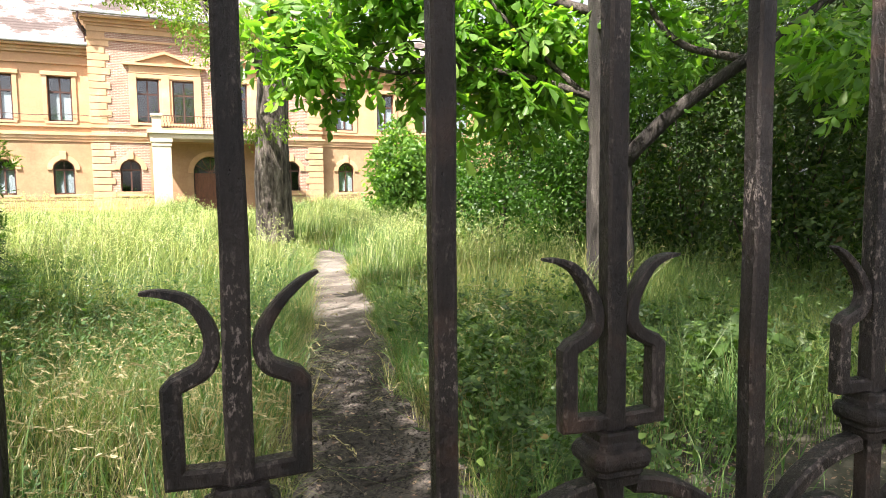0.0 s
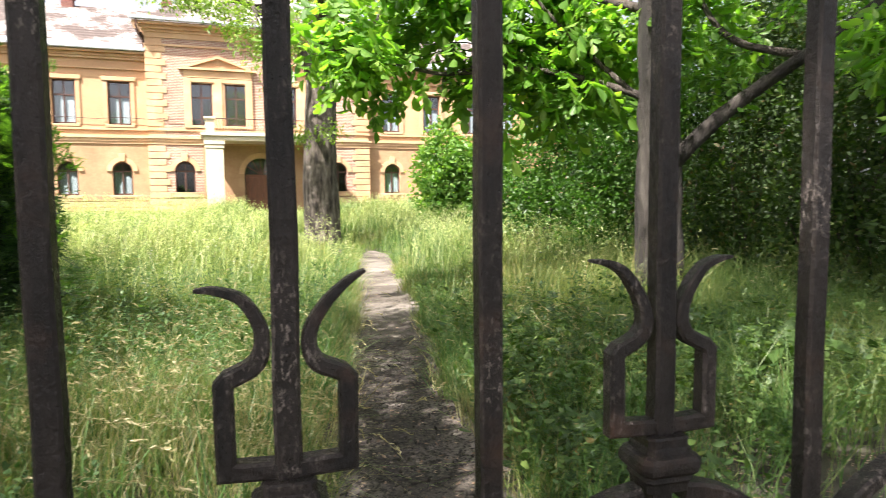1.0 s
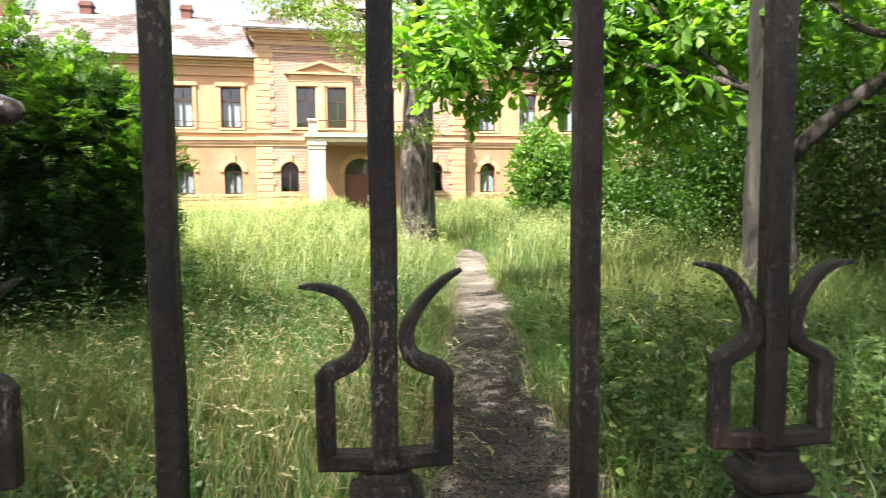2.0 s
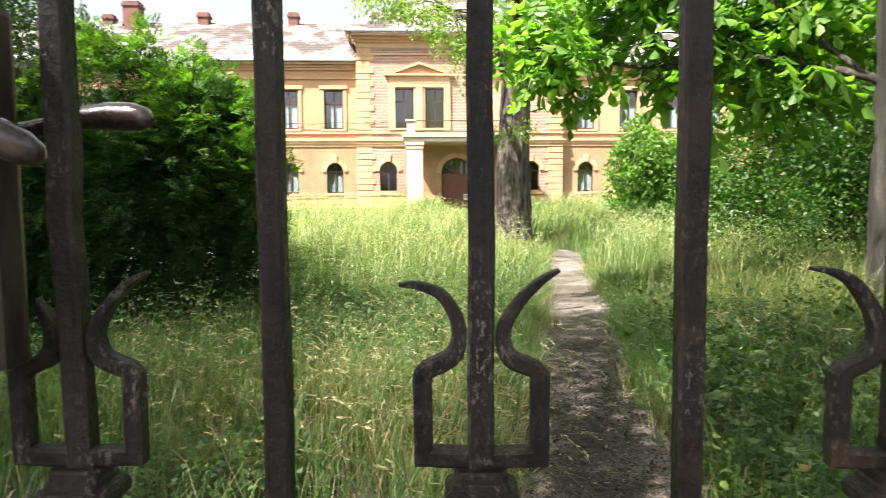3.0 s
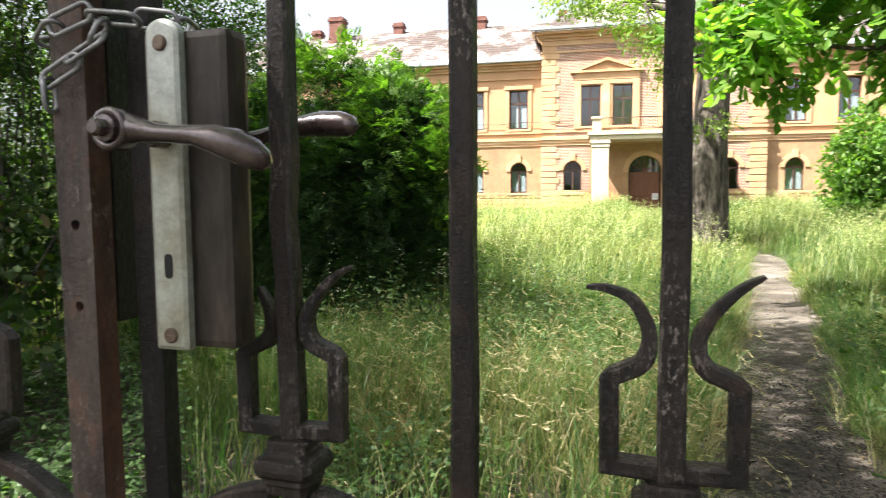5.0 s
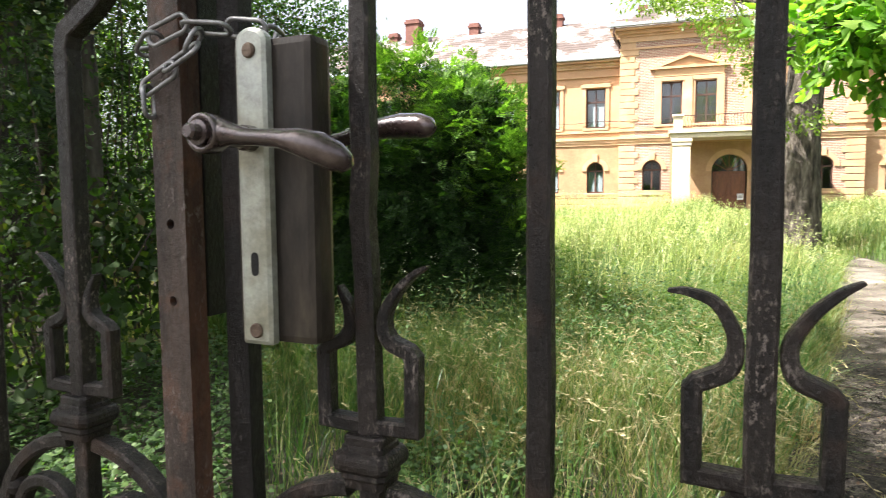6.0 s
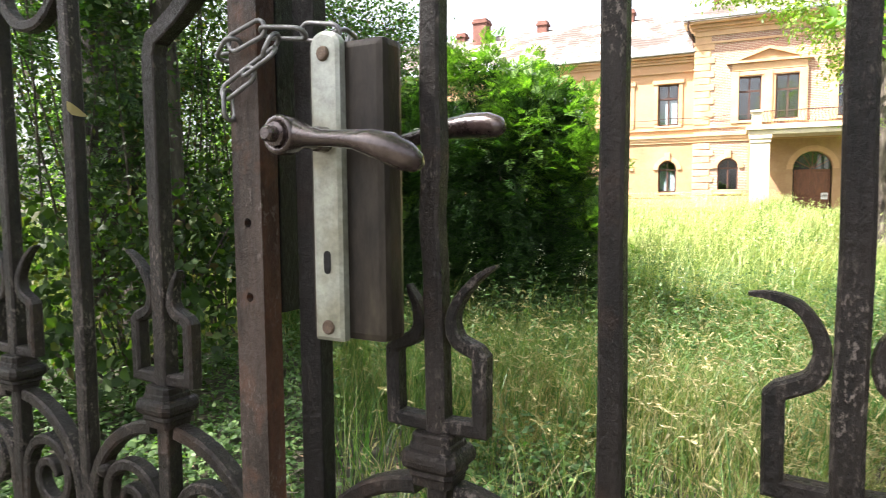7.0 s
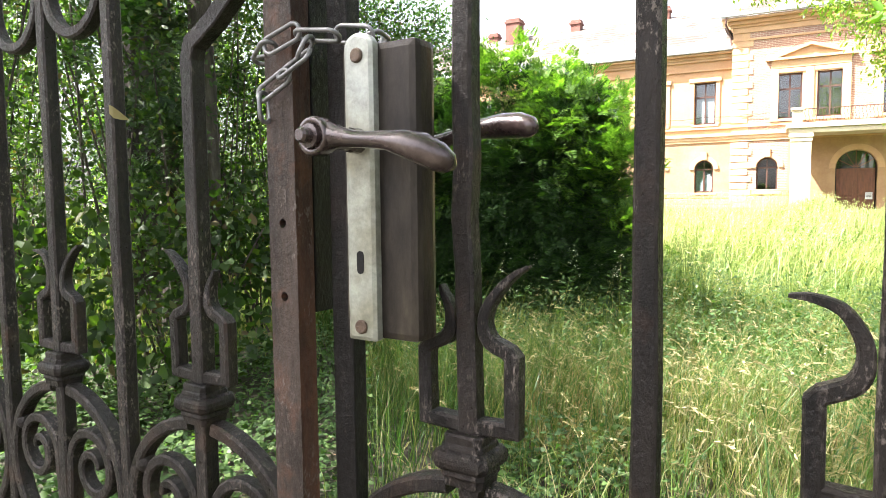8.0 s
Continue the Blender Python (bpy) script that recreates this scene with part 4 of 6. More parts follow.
b.faces.new([b.verts.new((2.87 + 0.8 * math.cos(math.pi * k / 14), FY + 0.24, 2.47 + 0.8 * math.sin(math.pi * k / 14))) for k in range(15)])
part("fanlight", b, GLASS, dr, "dark arched fanlight glass")
# dark sheet behind door and fanlight in place of the unlit hall
part("room_shade", boxed(1.9, 3.9, FY + 1.3, FY + 1.35, 0.2, 3.5), SHADE_IN, dr)
b = bmesh.new()
for k in range(18):
    a0, a1 = math.pi * k / 18, math.pi * (k + 1) / 18
    q = [(2.87 + r * math.cos(a), 2.47 + r * math.sin(a)) for r, a in ((0.84, a0), (1.08, a0), (1.08, a1), (0.84, a1))]
    f = [b.verts.new((p[0], FY - 0.07, p[1])) for p in q]
    bk = [b.verts.new((p[0], FY + 0.002, p[1])) for p in q]
    b.faces.new(f)
    for i in range(4):
        b.faces.new((f[i], bk[i], bk[(i + 1) % 4], f[(i + 1) % 4]))
bmesh.ops.remove_doubles(b, verts=b.verts[:], dist=0.0005)
part("arch_surround", b, TRIM, house)
PY = FY - 1.95
part("balcony_slab", boxed(0.02, 5.92, PY - 0.08, FY - 0.004, 4.20, 4.36, bevel=0.02), STUCCO, house, "weathered grey-yellow stucco balcony slab")
part("balcony_slab", boxed(0.12, 5.82, PY + 0.02, FY - 0.004, 3.98, 4.196, bevel=0.02), STUCCO, house)
for u0 in (0.22, 4.92):
    pl = part("porch_pillar", boxed(u0, u0 + 0.80, PY + 0.06, PY + 0.80, BASE, 3.62, bevel=0.02), STUCCO, house, "thick pale stucco porch pillar")
    part("capital", boxed(u0 - 0.07, u0 + 0.87, PY + 0.0, PY + 0.87, 3.80, 3.976, bevel=0.02), STUCCO, pl)
    part("capital", boxed(u0 - 0.03, u0 + 0.83, PY + 0.03, PY + 0.83, 3.624, 3.797, bevel=0.02), STUCCO, pl)
    part("base", boxed(u0 - 0.06, u0 + 0.86, PY + 0.0, PY + 0.86, BASE, 0.62, bevel=0.02), STUCCO, pl)
for u0 in (0.24, 5.24):
    ps = part("balcony_post", boxed(u0, u0 + 0.40, PY + 0.02, PY + 0.42, 4.364, 4.98, bevel=0.02), STUCCO, house, "pale stucco balcony post")
    part("cap", boxed(u0 - 0.06, u0 + 0.46, PY - 0.04, PY + 0.48, 4.984, 5.10, bevel=0.02), STUCCO, ps)
rail = part("balcony_railing", boxed(0.66, 5.22, PY + 0.20, PY + 0.24, 5.02, 5.06), WOOD_DARK, house, "dark wrought-iron balcony railing")
part("rail", boxed(0.66, 5.22, PY + 0.20, PY + 0.24, 4.48, 4.51), WOOD_DARK, rail)
for k in range(34):
    u = 0.75 + k * 0.134
    part("baluster", sweep(bmesh.new(), bow([(u, 4.51), (u + 0.03, 4.66), (u - 0.03, 4.84), (u, 5.02)], 3), 0.022, 0.022, PY + 0.22), WOOD_DARK, rail)

# roofs, gutters, chimneys
for u0, u1 in ((-24.5, -2.34), (8.56, 28.5)):
    b = bmesh.new()
    A = [b.verts.new(p) for p in ((u0, -0.34, 8.28), (u1, -0.34, 8.28), (u1, 5.4, 11.7), (u0, 5.4, 11.7), (u1, 11.0, 8.28), (u0, 11.0, 8.28))]
    b.faces.new((A[0], A[1], A[2], A[3]))
    b.faces.new((A[3], A[2], A[4], A[5]))
    part("roof", b, ROOF, house, "weathered red-brown tiled roof with pale patches")
    part("gutter", boxed(u0, u1, -0.52, -0.31, 8.30, 8.46, bevel=0.04), TIN, house, "zinc gutter")
    b = bmesh.new()
    q = [b.verts.new((u, y, z + up)) for up in (0, 0.05) for u, y, z in ((u0, -0.30, 8.33), (u1, -0.30, 8.33), (u1, 0.42, 8.76), (u0, 0.42, 8.76))]
    for f in ((0, 1, 2, 3), (7, 6, 5, 4), (0, 4, 5, 1), (1, 5, 6, 2), (2, 6, 7, 3), (3, 7, 4, 0)):
        b.faces.new([q[i] for i in f])
    part("flashing", b, TIN, house, "pale zinc sheet along the eaves")
    part("soffit", boxed(u0, u1, -0.38, 0.1, 8.19, 8.285), TRIM, house)
    part("back_wall", boxed(u0 + 0.5, u1, 10.3, 10.6, BASE, 8.2), OCHRE, house)
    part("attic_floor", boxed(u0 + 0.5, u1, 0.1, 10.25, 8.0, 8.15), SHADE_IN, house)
b = bmesh.new()
A = [b.verts.new(p) for p in ((-2.85, FY - 0.42, 9.66), (9.05, FY - 0.42, 9.66), (9.05, 11, 9.66), (-2.85, 11, 9.66), (1.2, 5, 13.2), (5.0, 5, 13.2))]
for f in ((0, 1, 5, 4), (1, 2, 5), (2, 3, 4, 5), (3, 0, 4)):
    b.faces.new([A[k] for k in f])
part("roof", b, ROOF, house, "weathered red-brown tiled roof with pale patches")
part("gutter", boxed(-2.95, 9.15, FY - 0.60, FY - 0.39, 9.70, 9.86, bevel=0.04), TIN, house, "zinc gutter")
part("soffit", boxed(-2.85, 9.05, FY - 0.46, 0.4, 9.56, 9.655), TRIM, house)
part("side_wall", boxed(-2.34, -2.04, 0.41, 10.2, BASE, 9.55), OCHRE, house)
part("side_wall", boxed(8.26, 8.56, 0.41, 10.2, BASE, 9.55), OCHRE, house)
for u, w, z1, y in ((-11.7, 0.62, 12.25, 5.4), (-6.42, 0.58, 12.3, 5.4), (-15.5, 0.9, 12.6, 4.6), (-17.2, 0.6, 12.1, 5.4), (8.35, 0.7, 13.6, 5.0), (-1.5, 0.5, 12.4, 5.6)):
    ch = part("chimney", boxed(u - w / 2, u + w / 2, y - w / 2, y + w / 2, 9.5, z1, bevel=0.02), CHIMNEY, house, "red brick chimney")
    part("chimney_cap", boxed(u - w / 2 - 0.06, u + w / 2 + 0.06, y - w / 2 - 0.06, y + w / 2 + 0.06, z1 - 0.28, z1 - 0.14, bevel=0.01), CHIMNEY, ch)

# ---- trees and shrubs ----
def limb(name, pts, r0, r1, parent, mat=None, sides=9, label=""):
    curve = []
    P = [Vector(p) for p in pts]
    P = [2 * P[0] - P[1]] + P + [2 * P[-1] - P[-2]]
    for a, b, c, d in zip(P, P[1:], P[2:], P[3:]):
        for k in range(5):
            t = k / 5
            curve.append(0.5 * (2 * b + (c - a) * t + (2 * a - 5 * b + 4 * c - d) * t * t + (3 * b - a - 3 * c + d) * t ** 3))
    curve.append(P[-2])
    n = len(curve)
    ob = part(name, tube(bmesh.new(), curve, [r0 + (r1 - r0) * k / (n - 1) for k in range(n)], sides, 0.07), mat or BARK, parent, label, smooth=True)
    return ob


def plant(name, x, y, label, category, group=""):
    return thing(name, pose(x, y, float(ground_z(x, y))), label, category, group)


def settle(root):
    """Parts were built in the world's place: keep them there."""
    inv = root.matrix_world.inverted()
    for ob in root.children:
        ob.matrix_parent_inverse = inv
    return root


def twigs(root, start, blobs, r=0.02, each=3):
    """Branches from a point into the crown's masses."""
    for x, y, z, rx, ry, rz in blobs:
        for _ in range(each):
            e = Vector((x, y, z)) + Vector([random.uniform(-0.8, 0.8) * q for q in (rx, ry, rz)])
            s = Vector(start)
            m = s.lerp(e, 0.5) + Vector((random.uniform(-0.1, 0.1), random.uniform(-0.1, 0.1), 0.12 * (e - s).length))
            limb("branch", [s, m, e], r, 0.004, root, sides=5)


# walnut beside the path
w = plant("walnut_tree", 3.78, 5.35, "walnut tree with grey bark and long low leafy branches", "tree")
limb("trunk", [(3.76, 5.37, 0.0), (3.745, 5.38, 1.2), (3.72, 5.39, 2.6), (3.66, 5.45, 4.5), (3.6, 5.6, 6.5)], 0.245, 0.13, w, WALNUT_BARK, sides=16, label="furrowed grey walnut trunk")
limb("bough", [(3.84, 5.28, 1.52), (4.14, 5.07, 1.90), (4.47, 4.82, 2.22), (5.05, 4.4, 2.72), (5.8, 4.0, 3.4)], 0.085, 0.04, w, WALNUT_BARK, sides=10)
limb("bough", [(3.66, 5.42, 2.12), (3.48, 5.52, 2.22), (2.95, 5.82, 2.42), (2.43, 6.04, 2.50), (1.77, 6.25, 2.46), (1.22, 6.38, 2.60), (0.45, 6.46, 2.78)], 0.045, 0.010, w, sides=7)
limb("bough", [(3.50, 5.50, 2.22), (3.2, 5.68, 2.55), (2.85, 5.86, 2.95), (2.3, 6.0, 3.6)], 0.032, 0.012, w, sides=7)
limb("bough", [(4.7, 4.65, 2.45), (4.28, 4.97, 2.62), (4.05, 5.14, 2.95), (3.9, 5.3, 3.5)], 0.04, 0.022, w, sides=7)
limb("bough", [(3.7, 5.5, 3.0), (2.7, 6.6, 3.6), (1.5, 7.3, 3.9)], 0.05, 0.02, w, sides=7)
limb("bough", [(3.66, 5.45, 3.6), (4.8, 6.2, 4.6), (6.0, 6.6, 5.2)], 0.08, 0.03, w, sides=7)
low = [(0.50, 6.45, 2.66, 0.38, 0.35, 0.38), (0.95, 6.40, 2.52, 0.42, 0.35, 0.40), (1.45, 6.35, 2.54, 0.42, 0.35, 0.40), (1.95, 6.22, 2.62, 0.42, 0.35, 0.42), (2.4, 6.05, 2.48, 0.45, 0.35, 0.42),
       (2.85, 5.95, 2.30, 0.40, 0.35, 0.40), (3.2, 5.85, 2.20, 0.35, 0.35, 0.40), (0.75, 6.5, 3.2, 0.5, 0.5, 0.3), (1.7, 6.4, 3.2, 0.6, 0.5, 0.35), (2.6, 6.0, 3.1, 0.6, 0.5, 0.4), (2.2, 6.6, 3.4, 0.8, 0.6, 0.5), (3.0, 6.4, 3.3, 0.7, 0.5, 0.5), (3.3, 5.8, 2.9, 0.5, 0.4, 0.4)]
side_blobs = [(4.5, 5.5, 2.5, 0.5, 0.5, 0.5), (5.0, 4.6, 2.9, 0.6, 0.5, 0.4), (5.4, 4.1, 2.5, 0.5, 0.5, 0.5), (4.75, 3.5, 2.35, 0.45, 0.4, 0.4), (4.9, 3.0, 2.15, 0.4, 0.4, 0.35), (4.2, 5.6, 3.1, 0.6, 0.5, 0.4)]
# high crown, with unseen masses towards the gate added for shade on the right
high = [(1.6, 7.4, 3.9, 1.0, 0.7, 0.4), (4.2, 5.9, 5.2, 1.4, 1.2, 1.1), (5.4, 6.2, 5.0, 1.4, 1.3, 0.9), (3.4, 7.4, 5.2, 1.4, 1.0, 0.9), (5.2, 4.2, 4.4, 1.2, 1.1, 0.8), (4.2, 6.0, 7.0, 1.5, 1.4, 1.2), (3.0, 3.0, 6.6, 1.5, 1.3, 0.9), (3.8, 1.4, 6.8, 1.5, 1.3, 0.9), (5.0, 4.6, 7.2, 1.4, 1.3, 0.9), (2.2, 2.4, 7.5, 1.3, 1.1, 0.8), (4.4, 8.4, 5.4, 1.4, 1.2, 0.9)]
twigs(w, (2.43, 6.04, 2.50), low[2:5], 0.012, 3)
twigs(w, (1.22, 6.38, 2.60), low[:2], 0.009, 3)
compound("crown", low, 330, 0.155, 0.080, WALNUT, w, 3, 0.12, "large bright green feathered walnut leaves")
compound("crown", side_blobs, 300, 0.125, 0.058, WALNUT, w, 3, 0.16)
compound("crown", [(2.5, 6.5, 3.2, 0.7, 0.5, 0.5), (3.1, 6.3, 3.3, 0.7, 0.5, 0.6), (3.4, 6.0, 2.7, 0.45, 0.4, 0.5), (3.0, 7.0, 2.6, 0.6, 0.5, 0.5), (3.7, 6.6, 2.9, 0.6, 0.5, 0.5)], 380, 0.14, 0.070, WALNUT, w, 3, 0.14)
crown("crown", high, 900, 0.15, 0.07, WALNUT, w, 0.2, 0.6)
settle(w)

# big old tree near the house
c = plant("old_tree", 1.27, 15.6, "old thick-trunked tree with fissured bark and drooping pale foliage", "tree")
limb("trunk", [(1.30, 15.6, -0.05), (1.26, 15.6, 0.6), (1.25, 15.6, 2.2), (1.32, 15.6, 4.0), (1.4, 15.7, 6.5)], 0.47, 0.30, c, OLD_BARK, sides=20, label="thick fissured grey-brown trunk")
limb("bough", [(1.3, 15.6, 3.6), (0.6, 15.0, 4.9), (-0.6, 14.2, 5.4)], 0.16, 0.05, c)
limb("bough", [(1.35, 15.6, 4.2), (2.4, 15.2, 5.2), (3.6, 15.0, 5.9)], 0.16, 0.05, c)
limb("bough", [(1.3, 15.4, 4.4), (1.2, 14.0, 5.4), (0.9, 12.9, 5.2)], 0.14, 0.04, c)
droop = [(-0.9, 13.9, 5.05, 0.55, 0.5, 0.45), (-0.3, 13.8, 4.75, 0.55, 0.5, 0.6), (0.1, 13.8, 4.2, 0.4, 0.4, 0.6), (0.35, 13.9, 3.6, 0.3, 0.3, 0.5), (0.6, 14.0, 4.7, 0.6, 0.5, 0.5), (-1.7, 13.9, 5.4, 0.7, 0.6, 0.35),
         (0.75, 14.7, 2.62, 0.36, 0.25, 0.18), (1.35, 14.8, 2.75, 0.38, 0.25, 0.16)]
top = [(0.9, 15.8, 6.6, 1.5, 1.2, 0.8), (1.8, 15.0, 6.4, 2.0, 1.8, 1.2), (3.4, 15.2, 6.2, 1.7, 1.6, 1.0), (1.4, 15.6, 8.4, 2.2, 2.0, 1.6), (2.2, 13.8, 5.4, 1.0, 0.8, 0.6)]
twigs(c, (-0.2, 14.4, 5.3), droop[:6], 0.03, 2)
crown("crown", droop, 2600, 0.105, 0.045, PALE_LEAF, c, 0.12, 0.7, "drooping pale green leaves")
crown("crown", top, 420, 0.16, 0.08, PALE_LEAF, c, 0.25, 0.5)
settle(c)


def shrub(x, y, blobs, label, per, length, width, mat, stems=6, name="shrub", group="park shrubs", spread=0.14, droop=0.4, stem_r=0.02, oval=False):
    s = plant(name, x, y, label, "shrub" if name != "yew" else "yew", group)
    z0 = float(ground_z(x, y))
    for k in range(stems):
        bx, by, bz, rx, ry, rz = blobs[k % len(blobs)]
        e = (bx + random.uniform(-0.7, 0.7) * rx, by + random.uniform(-0.7, 0.7) * ry, bz + random.uniform(0.0, 0.8) * rz)
        s0 = (x + random.uniform(-0.3, 0.3) + 0.4 * (bx - x), y + random.uniform(-0.2, 0.2) + 0.4 * (by - y), z0 - 0.02)
        limb("stem", [s0, ((s0[0] + e[0]) / 2 + random.uniform(-0.1, 0.1), (s0[1] + e[1]) / 2, (s0[2] + e[2]) / 2 + 0.1), e], stem_r, 0.006, s, sides=5)
    crown("foliage", blobs, per, length, width, mat, s, spread, droop, oval=oval)
    return settle(s)


# round bush in front of the house
shrub(5.6, 20.0, [(5.2, 19.9, 1.7, 0.75, 0.8, 0.9), (5.6, 20.0, 2.6, 0.85, 0.8, 1.0), (6.2, 20.1, 2.0, 0.9, 0.9, 1.2), (6.9, 20.1, 1.8, 0.9, 0.9, 1.1), (5.3, 19.8, 1.0, 0.8, 0.7, 0.5)],
      "rounded bright green bush in the sunlit meadow", 2600, 0.17, 0.105, BUSH_LEAF, name="round_bush", group="")

# yew beside the lawn
yb = [(-2.45, 4.95, 1.30, 0.72, 0.6, 1.0), (-2.05, 5.05, 1.05, 0.48, 0.5, 0.85), (-2.2, 5.0, 1.7, 0.45, 0.45, 0.55), (-3.1, 4.95, 1.30, 0.75, 0.6, 1.1), (-2.5, 4.85, 0.55, 0.85, 0.5, 0.45), (-2.1, 4.8, 0.45, 0.55, 0.4, 0.4), (-3.6, 4.9, 1.1, 0.6, 0.6, 1.2)]


def sprays(name, blobs, per, length, mat, parent, needles=14, label="", lift=0.1):
    """Flat feathery twigs: needles in two rows along a short axis that points out of the bush."""
    p, out = clumps(blobs, per, 0.07)
    n = len(p)
    ax = out + 0.5 * rays(n) + np.array([0, 0, lift])
    ax /= np.linalg.norm(ax, axis=1, keepdims=True)
    sd = np.cross(ax, np.array([0, 0, 1.0]) + 0.5 * rays(n))
    sd /= np.linalg.norm(sd, axis=1, keepdims=True) + 1e-6
    ln = length * np.random.uniform(0.6, 1.3, n)
    k = np.arange(needles)
    f = (k // 2 + 0.5) / (needles / 2)
    sg = np.where(k % 2, 1.0, -1.0)
    droop = np.array([0, 0, -0.25])
    at = p[:, None] + ax[:, None] * (ln[:, None] * f)[..., None] + droop * (ln[:, None] * f ** 2)[..., None]
    al = ax[:, None] * 0.75 + sd[:, None] * sg[None, :, None] + 0.15 * rays(n * needles).reshape(n, needles, 3)
    wide = np.cross(al, sd[:, None] * sg[None, :, None] * 0.2 + ax[:, None])
    wide = np.cross(wide, al)
    nl = (ln[:, None] * 0.42 * (1.1 - 0.7 * f)).ravel()
    return leaf_sheet(name, at.reshape(-1, 3), al.reshape(-1, 3), wide.reshape(-1, 3), nl, 0.20 * nl + 0.002, mat, parent, label, 0.05)


yew = shrub(-2.6, 5.0, yb, "dense dark green yew with feathery lighter tips", 5000, 0.075, 0.02, YEW_LEAF, 8, "yew", "", 0.06, 0.2)
# lighter sprays on the top and right put sunlight into the needles' colour
tips = [(-1.90, 4.95, 1.75, 0.36, 0.35, 0.35), (-2.15, 4.85, 2.1, 0.45, 0.35, 0.28), (-2.6, 4.8, 2.3, 0.45, 0.35, 0.22), (-1.78, 4.95, 1.25, 0.25, 0.3, 0.5), (-3.0, 4.85, 2.3, 0.4, 0.35, 0.25), (-1.66, 4.95, 1.45, 0.24, 0.3, 0.42), (-1.98, 4.62, 1.85, 0.40, 0.22, 0.32), (-1.62, 4.9, 0.85, 0.22, 0.3, 0.4)]
for ob in (sprays("needle_spray", yb, 8000, 0.13, YEW_LEAF, yew, 16, lift=0.0), sprays("lit_spray", [(x, y, z + 0.25, rx, ry, 0.6 * rz) for x, y, z, rx, ry, rz in yb if z > 1.0], 900, 0.13, LIT_YEW, yew, 16, lift=0.05), sprays("lit_spray", tips, 2800, 0.12, LIT_YEW, yew, 16, label="lighter green needle sprays with the sunlight put into their colour", lift=0.5)):
    ob.matrix_parent_inverse = yew.matrix_world.inverted()
shrub(-2.9, 8.6, [(-2.75, 8.5, 0.95, 0.48, 0.4, 0.55), (-3.3, 8.6, 1.2, 0.6, 0.5, 0.9)], "small dark fir with flat spreading twigs", 9000, 0.09, 0.024, YEW_LEAF, 4, "small_fir", "", 0.06, 0.2)

# thicket along the park's edge, towards the right
for x, y, blobs in (
    (4.6, 10.4, [(4.3, 10.3, 1.1, 0.9, 0.7, 1.0), (4.9, 10.6, 1.9, 1.0, 0.8, 1.2), (5.5, 10.4, 2.8, 1.0, 0.8, 1.1)]),
    (5.4, 8.6, [(5.0, 8.6, 1.0, 0.9, 0.7, 0.95), (5.6, 8.7, 1.9, 1.0, 0.9, 1.1), (6.2, 8.4, 3.0, 1.1, 0.9, 1.2)]),
    (5.9, 7.0, [(5.5, 7.0, 0.9, 0.9, 0.8, 0.9), (6.2, 7.0, 1.8, 1.0, 0.9, 1.1), (6.8, 6.7, 3.0, 1.0, 0.9, 1.2)]),
    (6.2, 5.4, [(5.8, 5.4, 0.9, 0.8, 0.7, 0.9), (6.4, 5.4, 1.9, 0.9, 0.9, 1.1), (7.0, 5.0, 3.0, 1.0, 0.9, 1.2)]),
    (6.4, 3.9, [(6.0, 4.0, 0.9, 0.8, 0.7, 0.9), (6.5, 3.8, 1.9, 0.9, 0.9, 1.1), (7.0, 3.4, 3.0, 1.0, 0.9, 1.2)]),
    (6.6, 2.4, [(6.2, 2.6, 0.9, 0.8, 0.8, 0.9), (6.6, 2.2, 2.0, 0.9, 0.9, 1.1)]),
    (8.2, 9.6, [(8.0, 9.6, 1.6, 1.4, 1.0, 1.5), (8.6, 9.2, 3.6, 1.5, 1.1, 1.5)]),
    (8.6, 6.4, [(8.4, 6.4, 1.6, 1.2, 1.4, 1.5), (8.8, 6.0, 3.6, 1.4, 1.5, 1.5)]),
    (8.8, 3.2, [(8.6, 3.4, 1.6, 1.2, 1.4, 1.5), (9.0, 3.0, 3.6, 1.4, 1.5, 1.5)]),
    (10.6, 8.0, [(10.4, 8.0, 1.8, 1.5, 1.6, 1.7), (10.8, 8.0, 4.2, 1.6, 1.6, 1.7)]),
    (11.0, 4.6, [(10.8, 4.6, 1.8, 1.5, 1.8, 1.7), (11.2, 4.4, 4.2, 1.6, 1.8, 1.7)]),
    (10.8, 11.6, [(10.6, 11.6, 1.8, 1.6, 1.6, 1.7), (11.0, 11.6, 4.4, 1.7, 1.6, 1.8)]),
    (7.2, 13.0, [(6.9, 13.0, 1.3, 1.0, 0.8, 1.1), (7.6, 13.2, 2.8, 1.2, 1.0, 1.4)]),
    (9.8, 14.5, [(9.6, 14.4, 1.6, 1.4, 1.0, 1.5), (10.0, 14.6, 3.8, 1.6, 1.2, 1.7)]),
):
    shrub(x, y, blobs, "dense dark green deciduous shrub in the park thicket", 6400 if y > 8 and x < 6 else 4600, 0.085, 0.046, LEAF if y > 8 and x < 6 else SHRUB_LEAF, 8, stem_r=0.018)

